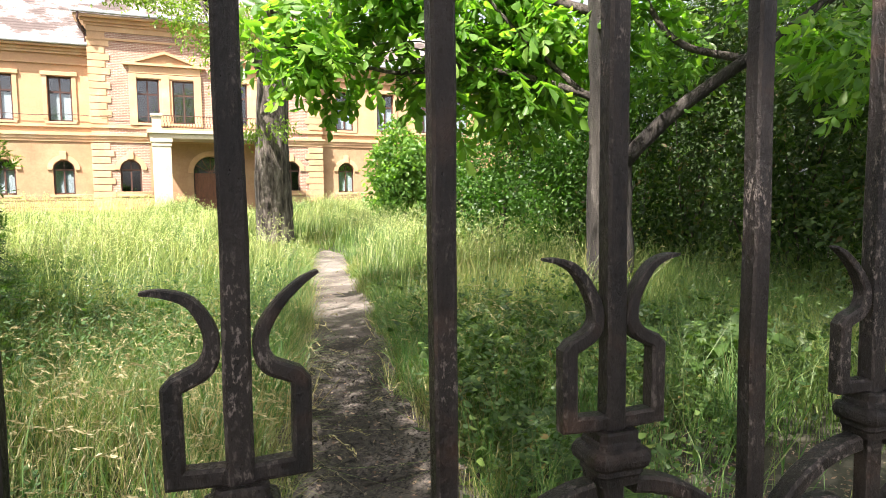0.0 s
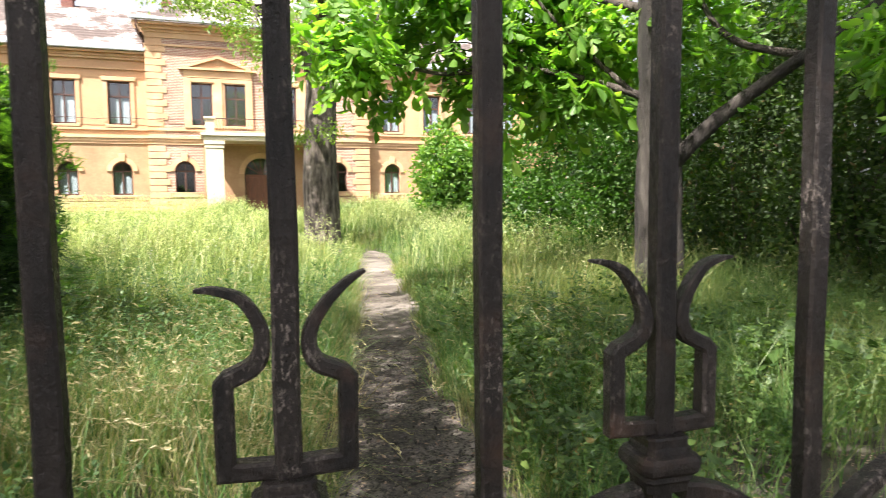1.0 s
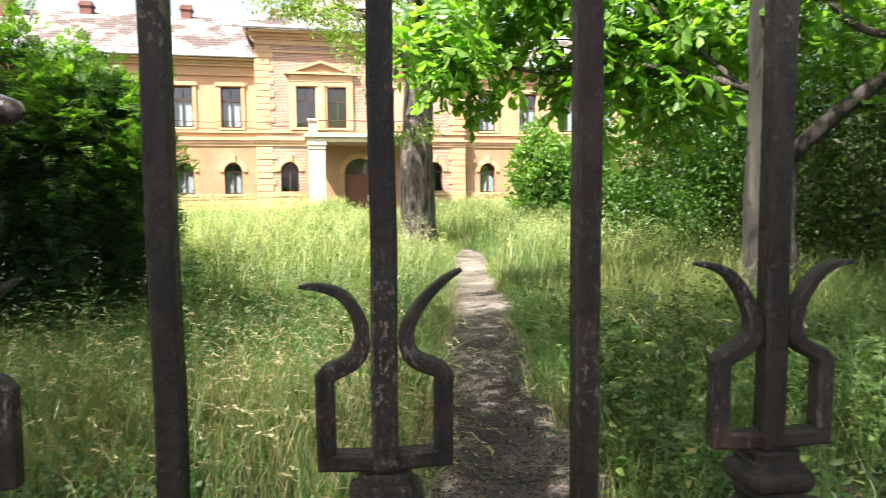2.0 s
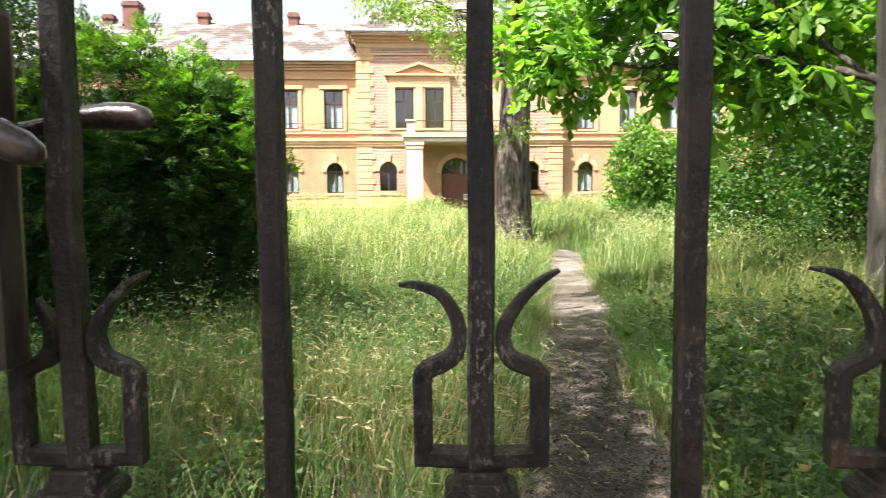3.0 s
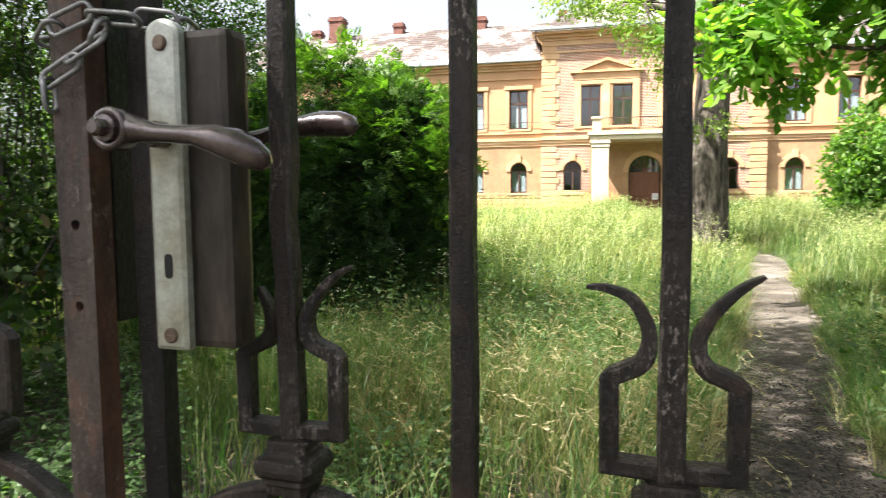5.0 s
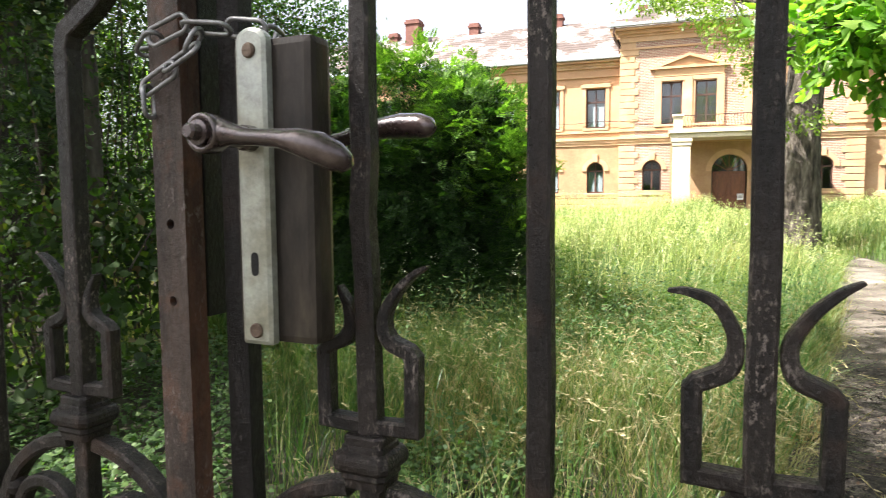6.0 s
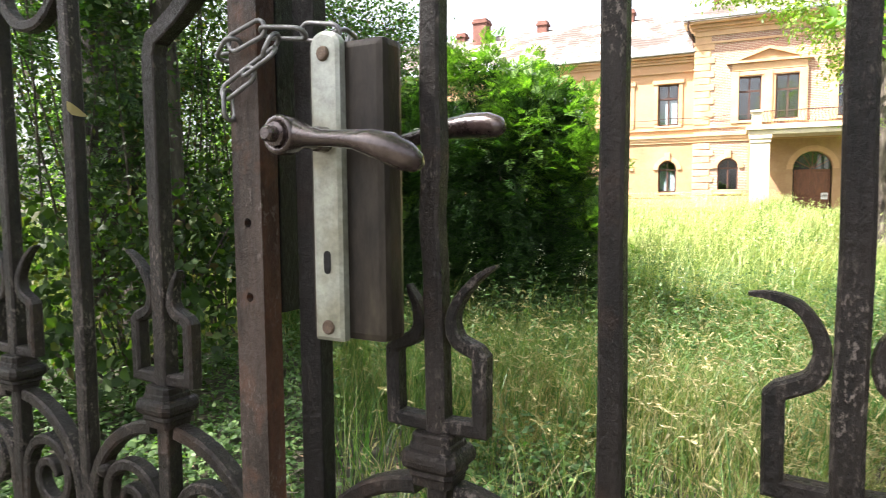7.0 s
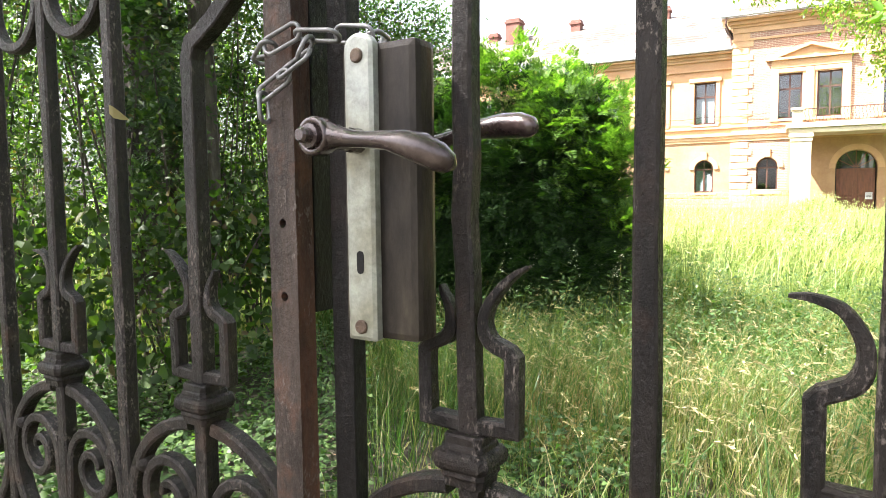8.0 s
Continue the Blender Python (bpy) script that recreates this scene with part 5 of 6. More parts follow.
# thicket towards the left, with many thin stems
for x, y, blobs in (
    (-3.9, 1.1, [(-3.8, 1.1, 0.8, 0.45, 0.5, 0.8), (-4.0, 1.2, 2.1, 0.5, 0.5, 0.9), (-4.2, 1.0, 3.4, 0.7, 0.6, 0.7)]),
    (-4.0, 2.2, [(-3.9, 2.2, 0.7, 0.5, 0.5, 0.7), (-4.2, 2.2, 1.9, 0.55, 0.5, 0.9), (-4.4, 2.2, 3.2, 0.8, 0.7, 0.7)]),
    (-4.3, 3.3, [(-4.1, 3.3, 0.7, 0.5, 0.5, 0.7), (-4.4, 3.4, 1.8, 0.6, 0.5, 0.9), (-4.7, 3.3, 3.1, 0.8, 0.7, 0.7)]),
    (-5.3, 4.6, [(-5.1, 4.6, 1.2, 0.7, 0.6, 1.1), (-5.4, 4.7, 2.7, 0.8, 0.7, 0.9)]),
    (-5.6, 5.6, [(-5.4, 5.6, 3.6, 0.9, 0.7, 0.7), (-4.9, 5.9, 2.9, 0.7, 0.6, 0.6)]),
    (-5.2, 6.6, [(-5.0, 6.6, 1.3, 0.8, 0.7, 1.1), (-5.2, 6.7, 2.5, 0.8, 0.7, 0.9)]),
    (-5.0, 8.6, [(-4.8, 8.6, 1.3, 0.8, 0.7, 1.1), (-5.1, 8.7, 2.4, 0.7, 0.6, 0.9)]),
    (-6.4, 2.4, [(-6.3, 2.4, 1.3, 0.7, 0.9, 1.2), (-6.5, 2.4, 3.4, 0.9, 0.9, 1.1)]),
    (-6.9, 0.6, [(-6.8, 0.6, 1.3, 0.7, 0.9, 1.2), (-7.0, 0.6, 3.4, 0.9, 0.9, 1.1)]),
    (-8.6, 2.0, [(-8.4, 2.0, 1.6, 0.9, 1.3, 1.5), (-8.8, 2.2, 3.8, 1.1, 1.3, 1.2)]),
    (-9.6, 4.2, [(-9.4, 4.2, 1.6, 0.9, 1.3, 1.5), (-9.8, 4.2, 3.8, 1.1, 1.3, 1.2)]),
    (-9.4, 7.4, [(-9.2, 7.4, 1.6, 1.0, 1.3, 1.5), (-9.6, 7.4, 3.6, 1.1, 1.3, 1.2)]),
    (-11.5, 1.0, [(-11.4, 1.0, 1.8, 1.2, 1.6, 1.8), (-11.6, 1.0, 4.4, 1.4, 1.6, 1.6)]),
    (-12.4, 4.6, [(-12.3, 4.6, 1.8, 1.2, 1.8, 1.8), (-12.5, 4.6, 4.4, 1.4, 1.8, 1.6)]),
    (-12.6, 8.6, [(-12.5, 8.6, 1.8, 1.2, 1.8, 1.8), (-12.7, 8.6, 4.4, 1.4, 1.8, 1.6)]),
    (-10.6, -2.0, [(-10.5, -2.0, 1.8, 1.2, 1.6, 1.8), (-10.7, -2.0, 4.4, 1.4, 1.6, 1.6)]),
    (-8.0, -0.6, [(-7.8, -0.6, 1.6, 0.9, 1.3, 1.5), (-8.2, -0.6, 3.8, 1.1, 1.3, 1.2)]),
    (-7.6, 5.0, [(-7.5, 5.0, 1.6, 0.9, 1.1, 1.5), (-7.7, 5.2, 3.8, 1.1, 1.1, 1.2)]),
):
    shrub(x, y, blobs, "loose leafy shrub with many thin upright stems", 5200 if x > -6 else 3400, 0.054, 0.032, SHRUB_LEAF, 15, "thin_stemmed_shrub", "edge thicket shrubs", 0.20, 0.15, 0.010)
cypress = plant("cypress", -4.75, 2.95, "soft hanging dark conifer standing in the thicket", "tree")
limb("trunk", [(-4.75, 2.95, -0.05), (-4.72, 2.95, 2.0), (-4.78, 3.0, 4.6)], 0.10, 0.03, cypress, sides=9)
sprays("foliage", [(-4.6, 2.9, 1.6, 0.45, 0.6, 0.6), (-4.7, 3.0, 2.5, 0.5, 0.6, 0.7), (-4.8, 2.9, 3.4, 0.45, 0.5, 0.6), (-4.4, 2.3, 2.2, 0.4, 0.4, 0.6)], 1500, 0.15, YEW_LEAF, cypress, 16, lift=-0.3)
settle(cypress)
mb = [(-3.55, 1.5, 0.75, 0.5, 0.5, 0.45), (-3.75, 2.5, 0.95, 0.5, 0.5, 0.5), (-3.35, 2.0, 0.35, 0.6, 0.6, 0.3), (-4.1, 3.2, 0.9, 0.5, 0.5, 0.5)]
shrub(-3.7, 2.1, mb, "low maple saplings with broad dark green leaves", 2000, 0.070, 0.062, SHRUB_LEAF, 9, "maple_sapling", "", 0.12, 0.25, 0.010, True)
fb = [(-6.2, 8.6, 3.6, 0.9, 0.8, 1.0), (-7.0, 8.0, 3.0, 0.9, 0.8, 1.2), (-6.6, 8.4, 1.8, 0.9, 0.8, 1.2), (-7.4, 8.2, 4.6, 0.9, 0.8, 0.7)]
shrub(-6.6, 8.4, fb, "tall dense leafy shrub behind the yew", 5600, 0.065, 0.04, LEAF, 9, "tall_shrub", "", 0.18, 0.2, 0.02)
ot = plant("dark_trunk_tree", -6.1, 3.55, "tree with a thick dark trunk standing in the thicket", "tree")
limb("trunk", [(-6.1, 3.55, -0.05), (-6.05, 3.55, 1.5), (-6.12, 3.6, 3.4), (-6.2, 3.7, 6.5)], 0.27, 0.17, ot, WALNUT_BARK, sides=14, label="thick dark furrowed trunk")
crown("crown", [(-6.4, 3.6, 6.6, 1.2, 1.1, 0.9)], 700, 0.12, 0.06, LEAF, ot, 0.24, 0.4)
settle(ot)
sa = plant("slender_tree", -4.05, 2.75, "slender tree with reddish-brown flaking bark", "tree")
limb("trunk", [(-4.05, 2.75, 0.0), (-4.0, 2.75, 1.5), (-4.08, 2.8, 3.0), (-4.2, 2.9, 5.5)], 0.11, 0.06, sa, sides=10)
crown("crown", [(-5.3, 2.3, 5.3, 0.9, 0.8, 0.8), (-4.6, 2.0, 5.6, 0.7, 0.6, 0.5)], 1100, 0.12, 0.055, SHRUB_LEAF, sa, 0.2)
settle(sa)

# sunlit trees at the far side of the park
for k, (x, y) in enumerate(((-17.0, -1.0), (-18.5, 3.0), (-18.0, 7.0), (-17.5, 11.5), (-16.0, 15.5), (16.5, 6.0), (17.0, 11.0), (15.0, 16.5))):
    tr = plant("far_tree", x, y, "broad leafy tree at the far side of the park", "tree", "far park trees")
    limb("trunk", [(x, y, -0.05), (x + 0.1, y, 2.2), (x, y + 0.1, 5.0)], 0.26, 0.12, tr, sides=10)
    crown("crown", [(x, y, 1.7, 1.7, 2.0, 1.6), (x + 0.3, y - 0.8, 3.8, 1.8, 1.9, 1.5), (x - 0.2, y + 0.8, 5.4, 1.6, 1.8, 1.3 + 0.3 * (k % 3))], 620, 0.20, 0.12, BUSH_LEAF, tr, 0.3, 0.3)
    settle(tr)

# tall trees at the park's edge, crowns out of view, added to shade the gate
for x, y, blobs in (
    (-7.0, 2.0, [(-6.6, 0.6, 6.2, 1.8, 1.6, 1.4), (-6.4, 1.6, 6.6, 1.8, 1.6, 1.4), (-7.2, 3.6, 7.4, 1.8, 1.7, 1.6), (-5.6, -0.9, 7.0, 0.9, 0.9, 0.7), (-5.0, 0.6, 7.2, 0.9, 1.0, 0.8), (-5.2, 2.3, 7.6, 1.5, 1.4, 1.0)]),
    (-6.6, 6.2, [(-6.0, 5.4, 6.0, 1.6, 1.5, 1.3), (-6.8, 4.4, 7.2, 1.5, 1.4, 1.3), (-7.0, 6.8, 6.8, 1.7, 1.6, 1.5)]),
    # small crown masses set where their shadows are wanted on path and grass
    (-3.2, -2.6, [(-3.4, -2.5, 6.6, 1.7, 1.2, 1.2), (-1.0, -1.75, 7.0, 1.0, 0.8, 0.8), (-2.85, -0.2, 6.8, 0.55, 0.85, 0.5), (-2.55, 1.5, 6.8, 0.7, 1.0, 0.5), (-2.3, 3.0, 6.8, 0.6, 0.9, 0.5), (-4.7, -0.5, 7.0, 0.8, 0.8, 0.6), (-3.1, -1.1, 7.4, 0.8, 0.8, 0.7), (-1.6, -1.2, 7.0, 0.6, 0.5, 0.5), (-2.05, -0.3, 7.0, 0.7, 0.7, 0.5), (-4.8, -2.2, 7.0, 1.9, 1.7, 1.5), (-0.6, -2.6, 6.6, 1.8, 1.6, 1.4), (-2.0, 1.2, 8.2, 1.6, 1.4, 1.1), (-0.2, 0.7, 7.2, 1.4, 1.2, 0.9)]),
    (2.6, -3.2, [(2.4, -2.6, 6.6, 2.0, 1.7, 1.5), (4.2, -1.6, 6.4, 1.8, 1.6, 1.4), (1.2, -1.0, 7.8, 1.7, 1.5, 1.2), (1.6, 1.4, 7.6, 1.7, 1.4, 1.1), (2.5, 0.9, 7.0, 1.2, 1.1, 0.9)]),
):
    tr = plant("shade_tree", x, y, "tall leafy tree at the park's edge, crown unseen, added to shade the gate", "tree", "edge trees")
    limb("trunk", [(x, y, -0.05), (x + 0.05, y, 2.0), (x + 0.1, y + 0.1, 4.5), (x + 0.2, y + 0.1, 7.5)], 0.24, 0.10, tr, sides=12)
    twigs(tr, (x + 0.1, y + 0.1, 4.4), blobs, 0.07, 2)
    crown("crown", blobs, (1100 if y > 5 else 560) if x < -5 else 1250, 0.17, 0.09, LEAF, tr, 0.24, 0.4)
    settle(tr)

# ---- small things ----
notice = part("paper_notice", boxed(3.26, 3.54, FY + 0.180, FY + 0.186, 1.05, 1.36), WHITE_PAPER, dr, "white paper notice pinned to the door")
for z in (1.16, 1.22, 1.28):
    part("printed_line", boxed(3.30, 3.50, FY + 0.176, FY + 0.1795, z, z + 0.018), BLACK, notice)
b = bmesh.new()
tube(b, [(-2.45 - 1.1 * k, -0.12, 5.14 + 0.05 * math.sin(2.1 * k)) for k in range(14)], [0.014] * 14, 5)
part("cable", b, WOOD_DARK, house, "thin dark cable along the facade")
b = bmesh.new()
tube(b, [(-1.95 + 0.3 * k, FY - 0.09, 5.13 + 0.02 * math.sin(2.1 * k)) for k in range(8)], [0.012] * 8, 5)
part("cable", b, WOOD_DARK, house, "thin dark cable along the facade")

b = bmesh.new()
tube(b, [(-2.62, FY - 0.52, 9.72), (-2.66, FY - 0.50, 9.42), (-2.56, FY - 0.16, 9.12), (-2.44, -0.34, 8.86), (-2.42, -0.36, 8.52), (-2.47, -0.48, 8.40)], [0.05] * 6, 8)
part("downpipe", b, WOOD_DARK, house, "dark bent downpipe at the roof corner")

# dry leaf caught on a bar of the left leaf
b = bmesh.new()
rows = [(-0.0065, 0.0005), (-0.002, 0.0035), (0.004, 0.0045), (0.010, 0.003), (0.0165, 0.0004)]
vs = []
for k, (u, hw) in enumerate(rows):
    vs.append([b.verts.new((u, -0.003 * math.sin(k), -0.5 * u + s * hw)) for s in (-1, 0.2, 1)])
for r0, r1 in zip(vs, vs[1:]):
    for k in range(2):
        b.faces.new((r0[k], r0[k + 1], r1[k + 1], r1[k]))
bmesh.ops.solidify(b, geom=b.faces[:], thickness=0.0004)
lf = part("dry_leaf", b, STRAW)
lf.matrix_world = pose(-0.5085, -0.0215, 1.2745)
tagged(lf, "pale dry leaf caught on an iron gate bar", "leaf")


def rock(name, x, y, size, label, mat):
    bm = bmesh.new()
    bmesh.ops.create_icosphere(bm, subdivisions=3, radius=1)
    for v in bm.verts:
        d = noise.noise(v.co * 1.4 + Vector((x, y, 0))) * 0.35 + noise.noise(v.co * 4) * 0.06
        v.co = Vector((v.co.x * size[0], v.co.y * size[1], v.co.z * size[2])) * (1 + d)
    ob = mesh_object(name, bm, mat, None, label, smooth=True)
    ob.matrix_world = pose(x, y, float(ground_z(x, y)) + size[2] * 0.35, 0, 0, 25)
    return tagged(ob, label, "stone")


rock("stone", 1.48, 2.30, (0.10, 0.06, 0.05), "flat grey stone among leafy herbs", STONE)
rock("stone", 1.10, 2.62, (0.035, 0.03, 0.022), "small grey stone beside the footpath", STONE)
rock("stone", 0.98, 3.05, (0.03, 0.024, 0.02), "small grey stone beside the footpath", STONE)


def twig(x, y, ln, turn):
    bm = bmesh.new()
    z = float(ground_z(x, y)) + 0.036
    pts = [Vector((ln * (k / 6 - 0.5), 0.03 * ln * math.sin(2 * k + x * 9), 0.003 * math.sin(3 * k))) for k in range(7)]
    tube(bm, pts, [0.0055 - 0.0006 * k for k in range(7)], 6, 0.1)
    tube(bm, [pts[3], pts[3] + Vector((0.12 * ln, 0.14 * ln, 0.01)), pts[3] + Vector((0.26 * ln, 0.20 * ln, 0.005))], [0.003, 0.002, 0.001], 5)
    ob = mesh_object("fallen_twig", bm, BARK)
    ob.matrix_world = pose(x, y, z, 0, 0, turn)
    tagged(ob, "dry brown twig lying on the earth path", "twig", "twigs on the path")


for x, y, ln, turn in ((0.62, 2.68, 0.24, 35), (0.72, 2.30, 0.34, 8), (0.60, 4.40, 0.30, -12), (1.02, 4.9, 0.36, 20), (0.48, 2.12, 0.22, -40), (0.88, 3.5, 0.28, 64), (0.78, 2.05, 0.16, 80)):
    twig(x, y, ln, turn)


def big_leaf_plant(x, y, n, ln, label):
    """A rosette of long broad leaves on short stalks, each bowed and ribbed."""
    root = plant("broad_leaf_plant", x, y, label, "plant", "broad-leaved plants")
    z = float(ground_z(x, y))
    for k in range(n):
        a = 2 * math.pi * k / n + random.uniform(-0.3, 0.3)
        up, l0 = random.uniform(0.5, 1.2), ln * random.uniform(0.7, 1.15)
        bm = bmesh.new()
        rows = []
        for j in range(9):
            f = j / 8
            w = l0 * 0.17 * math.sin(math.pi * min(1, 0.08 + f * 0.92)) ** 0.8
            r = l0 * (0.15 + f * 0.8)
            h = 0.12 + up * l0 * (f * 1.1 - 0.75 * f * f)
            c, s = math.cos(a), math.sin(a)
            wave = 0.012 * math.sin(4 * j + k)
            rows.append([bm.verts.new((x + c * r - s * q * w, y + s * r + c * q * w, z + h + abs(q) * w * 0.4 + wave * q)) for q in (-1, -0.5, 0, 0.5, 1)])
        for r0, r1 in zip(rows, rows[1:]):
            for q in range(4):
                bm.faces.new((r0[q], r0[q + 1], r1[q + 1], r1[q]))
        part("leaf", bm, HERB, root, smooth=True)
        st = bmesh.new()
        tube(st, [(x, y, z - 0.01), (x + 0.08 * l0 * math.cos(a), y + 0.08 * l0 * math.sin(a), z + 0.09), (x + l0 * 0.17 * math.cos(a), y + l0 * 0.17 * math.sin(a), z + 0.12 + up * l0 * 0.02)], [0.006, 0.005, 0.004], 6)
        part("stalk", st, HERB, root)
    settle(root)


big_leaf_plant(2.78, 2.86, 12, 0.55, "tall broad-leaved weed with long green leaves")
big_leaf_plant(1.52, 2.95, 9, 0.26, "low broad-leaved weed beside the footpath")
big_leaf_plant(1.30, 2.15, 9, 0.24, "low broad-leaved weed beside the footpath")
big_leaf_plant(2.2, 3.6, 9, 0.34, "low broad-leaved weed beside the footpath")

# ---- meadow ----
def fan(n, r0, r1, power=1.0, lo=-70, hi=58):
    """Spots over the meadow in front of the gate, thinner with distance."""
    r = r0 + (r1 - r0) * np.random.random(n) ** power
    a = np.radians(np.random.uniform(lo, hi, n))
    return r * np.sin(a), r * np.cos(a) - 0.3


def off_path(x, y, room=0.0):
    half = (0.33 + 0.04 * smooth01(2, 12, y) + 0.10 * (1 - smooth01(1.5, 3.6, y)) + 0.05 * (x > path_x(y)) * (1 - smooth01(5, 7, y))) * (0.92 + 0.10 * np.sin(3.1 * y) + 0.10 * np.sin(7.7 * y + 2 * np.sign(x - path_x(y)))) + room
    return (np.abs(x - path_x(y)) > half * (1 - 0.6 * smooth01(12.8, 14.3, y))) | (y > 14.3)


def wild_corner(x, y):
    """The shaded corner under the thicket, where ivy grows in place of grass."""
    return (x < -0.84 * (y + 0.32)) & (np.hypot(x, y) < 5.2)


def bare(x, y):
    """Trodden, shaded soil just behind the gate, where little grass stands."""
    left, right = (x < -0.3) * (x > -3.2) * (1 - smooth01(1.7, 3.1, y)), (x > 1.5) * (1 - smooth01(1.5, 2.4, y))
    return np.random.random(len(x)) < 0.82 * left + 0.95 * right


def patch(x, y, s=1.0, k=0.0):
    return 0.5 + 0.5 * np.sin(s * (1.3 * x + 0.7 * y) + k) * np.sin(s * (0.8 * y - 1.1 * x) + 2 * k + 1)


def blades(name, x, y, height, width, mat, bend=0.35, label=""):
    n = len(x)
    z = ground_z(x, y) - 0.01
    a = np.random.uniform(0, 2 * np.pi, n)
    side = np.stack([np.cos(a), np.sin(a), np.zeros(n)], 1)
    lean = np.random.normal(size=(n, 2)) * bend
    lean[:, 0] += 0.12
    base = np.stack([x, y, z], 1)
    h, wd = np.asarray(height)[:, None], np.asarray(width)[:, None]
    mid = base + np.concatenate([lean * h * 0.28, h * 0.58], 1)
    tip = base + np.concatenate([lean * h * 0.95, h * (1 - 0.25 * (lean ** 2).sum(1, keepdims=True)).clip(0.4, 1)], 1)
    v = np.stack([base - side * wd * 0.5, base + side * wd * 0.5, mid - side * wd * 0.42, mid + side * wd * 0.42, tip], 1)
    f = np.array([[0, 1, 3], [0, 3, 2], [2, 3, 4]])[None] + 5 * np.arange(n)[:, None, None]
    ob = sheet(name, v.reshape(-1, 3), f.reshape(-1, 3), mat)
    return tagged(ob, label, "grass", kind="stuff"), tip


def inside(x, y):
    return (y > 0.25) & (y < 34.0 - 0.09 * np.abs(x))


x, y = fan(265000, 1.2, 36, 1.2)
keep = inside(x, y) & off_path(x, y) & (np.random.random(len(x)) < 0.28 + 0.72 * smooth01(1.4, 4.2, np.hypot(x, y))) & ~bare(x, y) & (np.random.random(len(x)) > 0.86 * (x > path_x(y)) * (1 - smooth01(2.0, 4.5, np.hypot(x, y))))
keep &= ~(wild_corner(x, y) & (np.random.random(len(x)) < 0.93))
x, y = x[keep], y[keep]
r = np.hypot(x, y)
edge = np.clip((np.abs(x - path_x(y)) - 0.3) / 0.8, 0.25, 1)
edge = np.where(y > 14, 1, edge) * (0.45 + 0.55 * np.clip((x + 2.2) / 1.2 + smooth01(1.5, 3.5, y), 0, 1))
hgt = (0.26 + 0.26 * patch(x, y, 0.9) + 0.24 * patch(x, y, 2.7, 1.3) + 0.14 * smooth01(4, 10, r)) * np.random.uniform(0.45, 1.15, len(x)) * edge
porch = smooth01(20, 24, y) * smooth01(-1.6, -0.6, x + 0.09 * (y - 33)) * (1 - smooth01(2.2, 3.4, x + 0.09 * (y - 33)))
tree_foot = smooth01(10.5, 12, y) * (1 - smooth01(15.4, 16.2, y)) * (1 - smooth01(0.9, 1.8, np.abs(x - 0.08 * y)))
hgt *= (1 - 0.68 * porch) * (1 - 0.6 * tree_foot)
blades("meadow_grass", x, y, hgt, 0.0020 + 0.00080 * r * np.random.uniform(0.6, 1.3, len(x)), GRASS, label="tall unmown green meadow grass, partly gone to seed")

# dry bottom grass
x, y = fan(64000, 1.2, 9, 0.9, -44, 40)
keep = inside(x, y) & ~wild_corner(x, y) & off_path(x, y, -0.05) & ~bare(x, y) & (np.random.random(len(x)) < np.clip(2.2 * patch(x, y, 1.7, 0.4) - 0.4, 0.15, 1) * np.where(x > path_x(y) + 0.7, 0.3, 1.0))
x, y = x[keep], y[keep]
blades("dry_grass", x, y, np.random.uniform(0.08, 0.44, len(x)), np.random.uniform(0.002, 0.004, len(x)), DRY_GRASS, 0.6, "dry straw-coloured grass among the green")

# broad arching tufts among it
cx, cy = fan(420, 1.8, 9, 0.9, -42, 50)
x, y = np.repeat(cx, 26) + np.random.normal(size=420 * 26) * 0.06, np.repeat(cy, 26) + np.random.normal(size=420 * 26) * 0.06
keep = (y > 0.6) & off_path(x, y, 0.05) & ~bare(x, y)
x, y = x[keep], y[keep]
blades("grass_tufts", x, y, np.random.uniform(0.25, 0.60, len(x)), np.random.uniform(0.003, 0.007, len(x)), GREEN_GRASS, 0.5, "arching tufts of broad-bladed grass")

# grass hanging over both edges of the path
m = 15000
y = np.random.uniform(1.8, 13.5, m)
sg = np.where(np.random.random(m) < 0.5, -1.0, 1.0)
x = path_x(y) + sg * (0.41 + 0.07 * np.sin(2.9 * y + sg) + 0.06 * np.sin(8.3 * y + 2 * sg) + np.abs(np.random.normal(size=m)) * 0.10)
keep = np.random.random(m) < np.clip(0.25 + 1.2 * patch(x, y, 3.7, 1.9), 0, 1)
x, y = x[keep], y[keep]
blades("edge_grass", x, y, np.random.uniform(0.08, 0.34, len(x)), 0.0022 + 0.0005 * y, GRASS, 0.85, "ragged grass leaning over the edges of the path")

# fine green undergrowth between the stems
x, y = fan(80000, 1.6, 11, 0.9, -44, 40)
keep = inside(x, y) & ~wild_corner(x, y) & off_path(x, y, 0.03) & ~bare(x, y) & (np.random.random(len(x)) < np.clip(1.5 * patch(x, y, 1.6, 2.2) + 0.1, 0.2, 1))
x, y = x[keep], y[keep]
blades("fine_grass", x, y, (0.16 + 0.30 * patch(x, y, 1.1, 0.7)) * np.random.uniform(0.6, 1.2, len(x)), 0.0022 + 0.0005 * np.hypot(x, y), GREEN_GRASS, 0.45, "fine fresh green grass between taller stems")

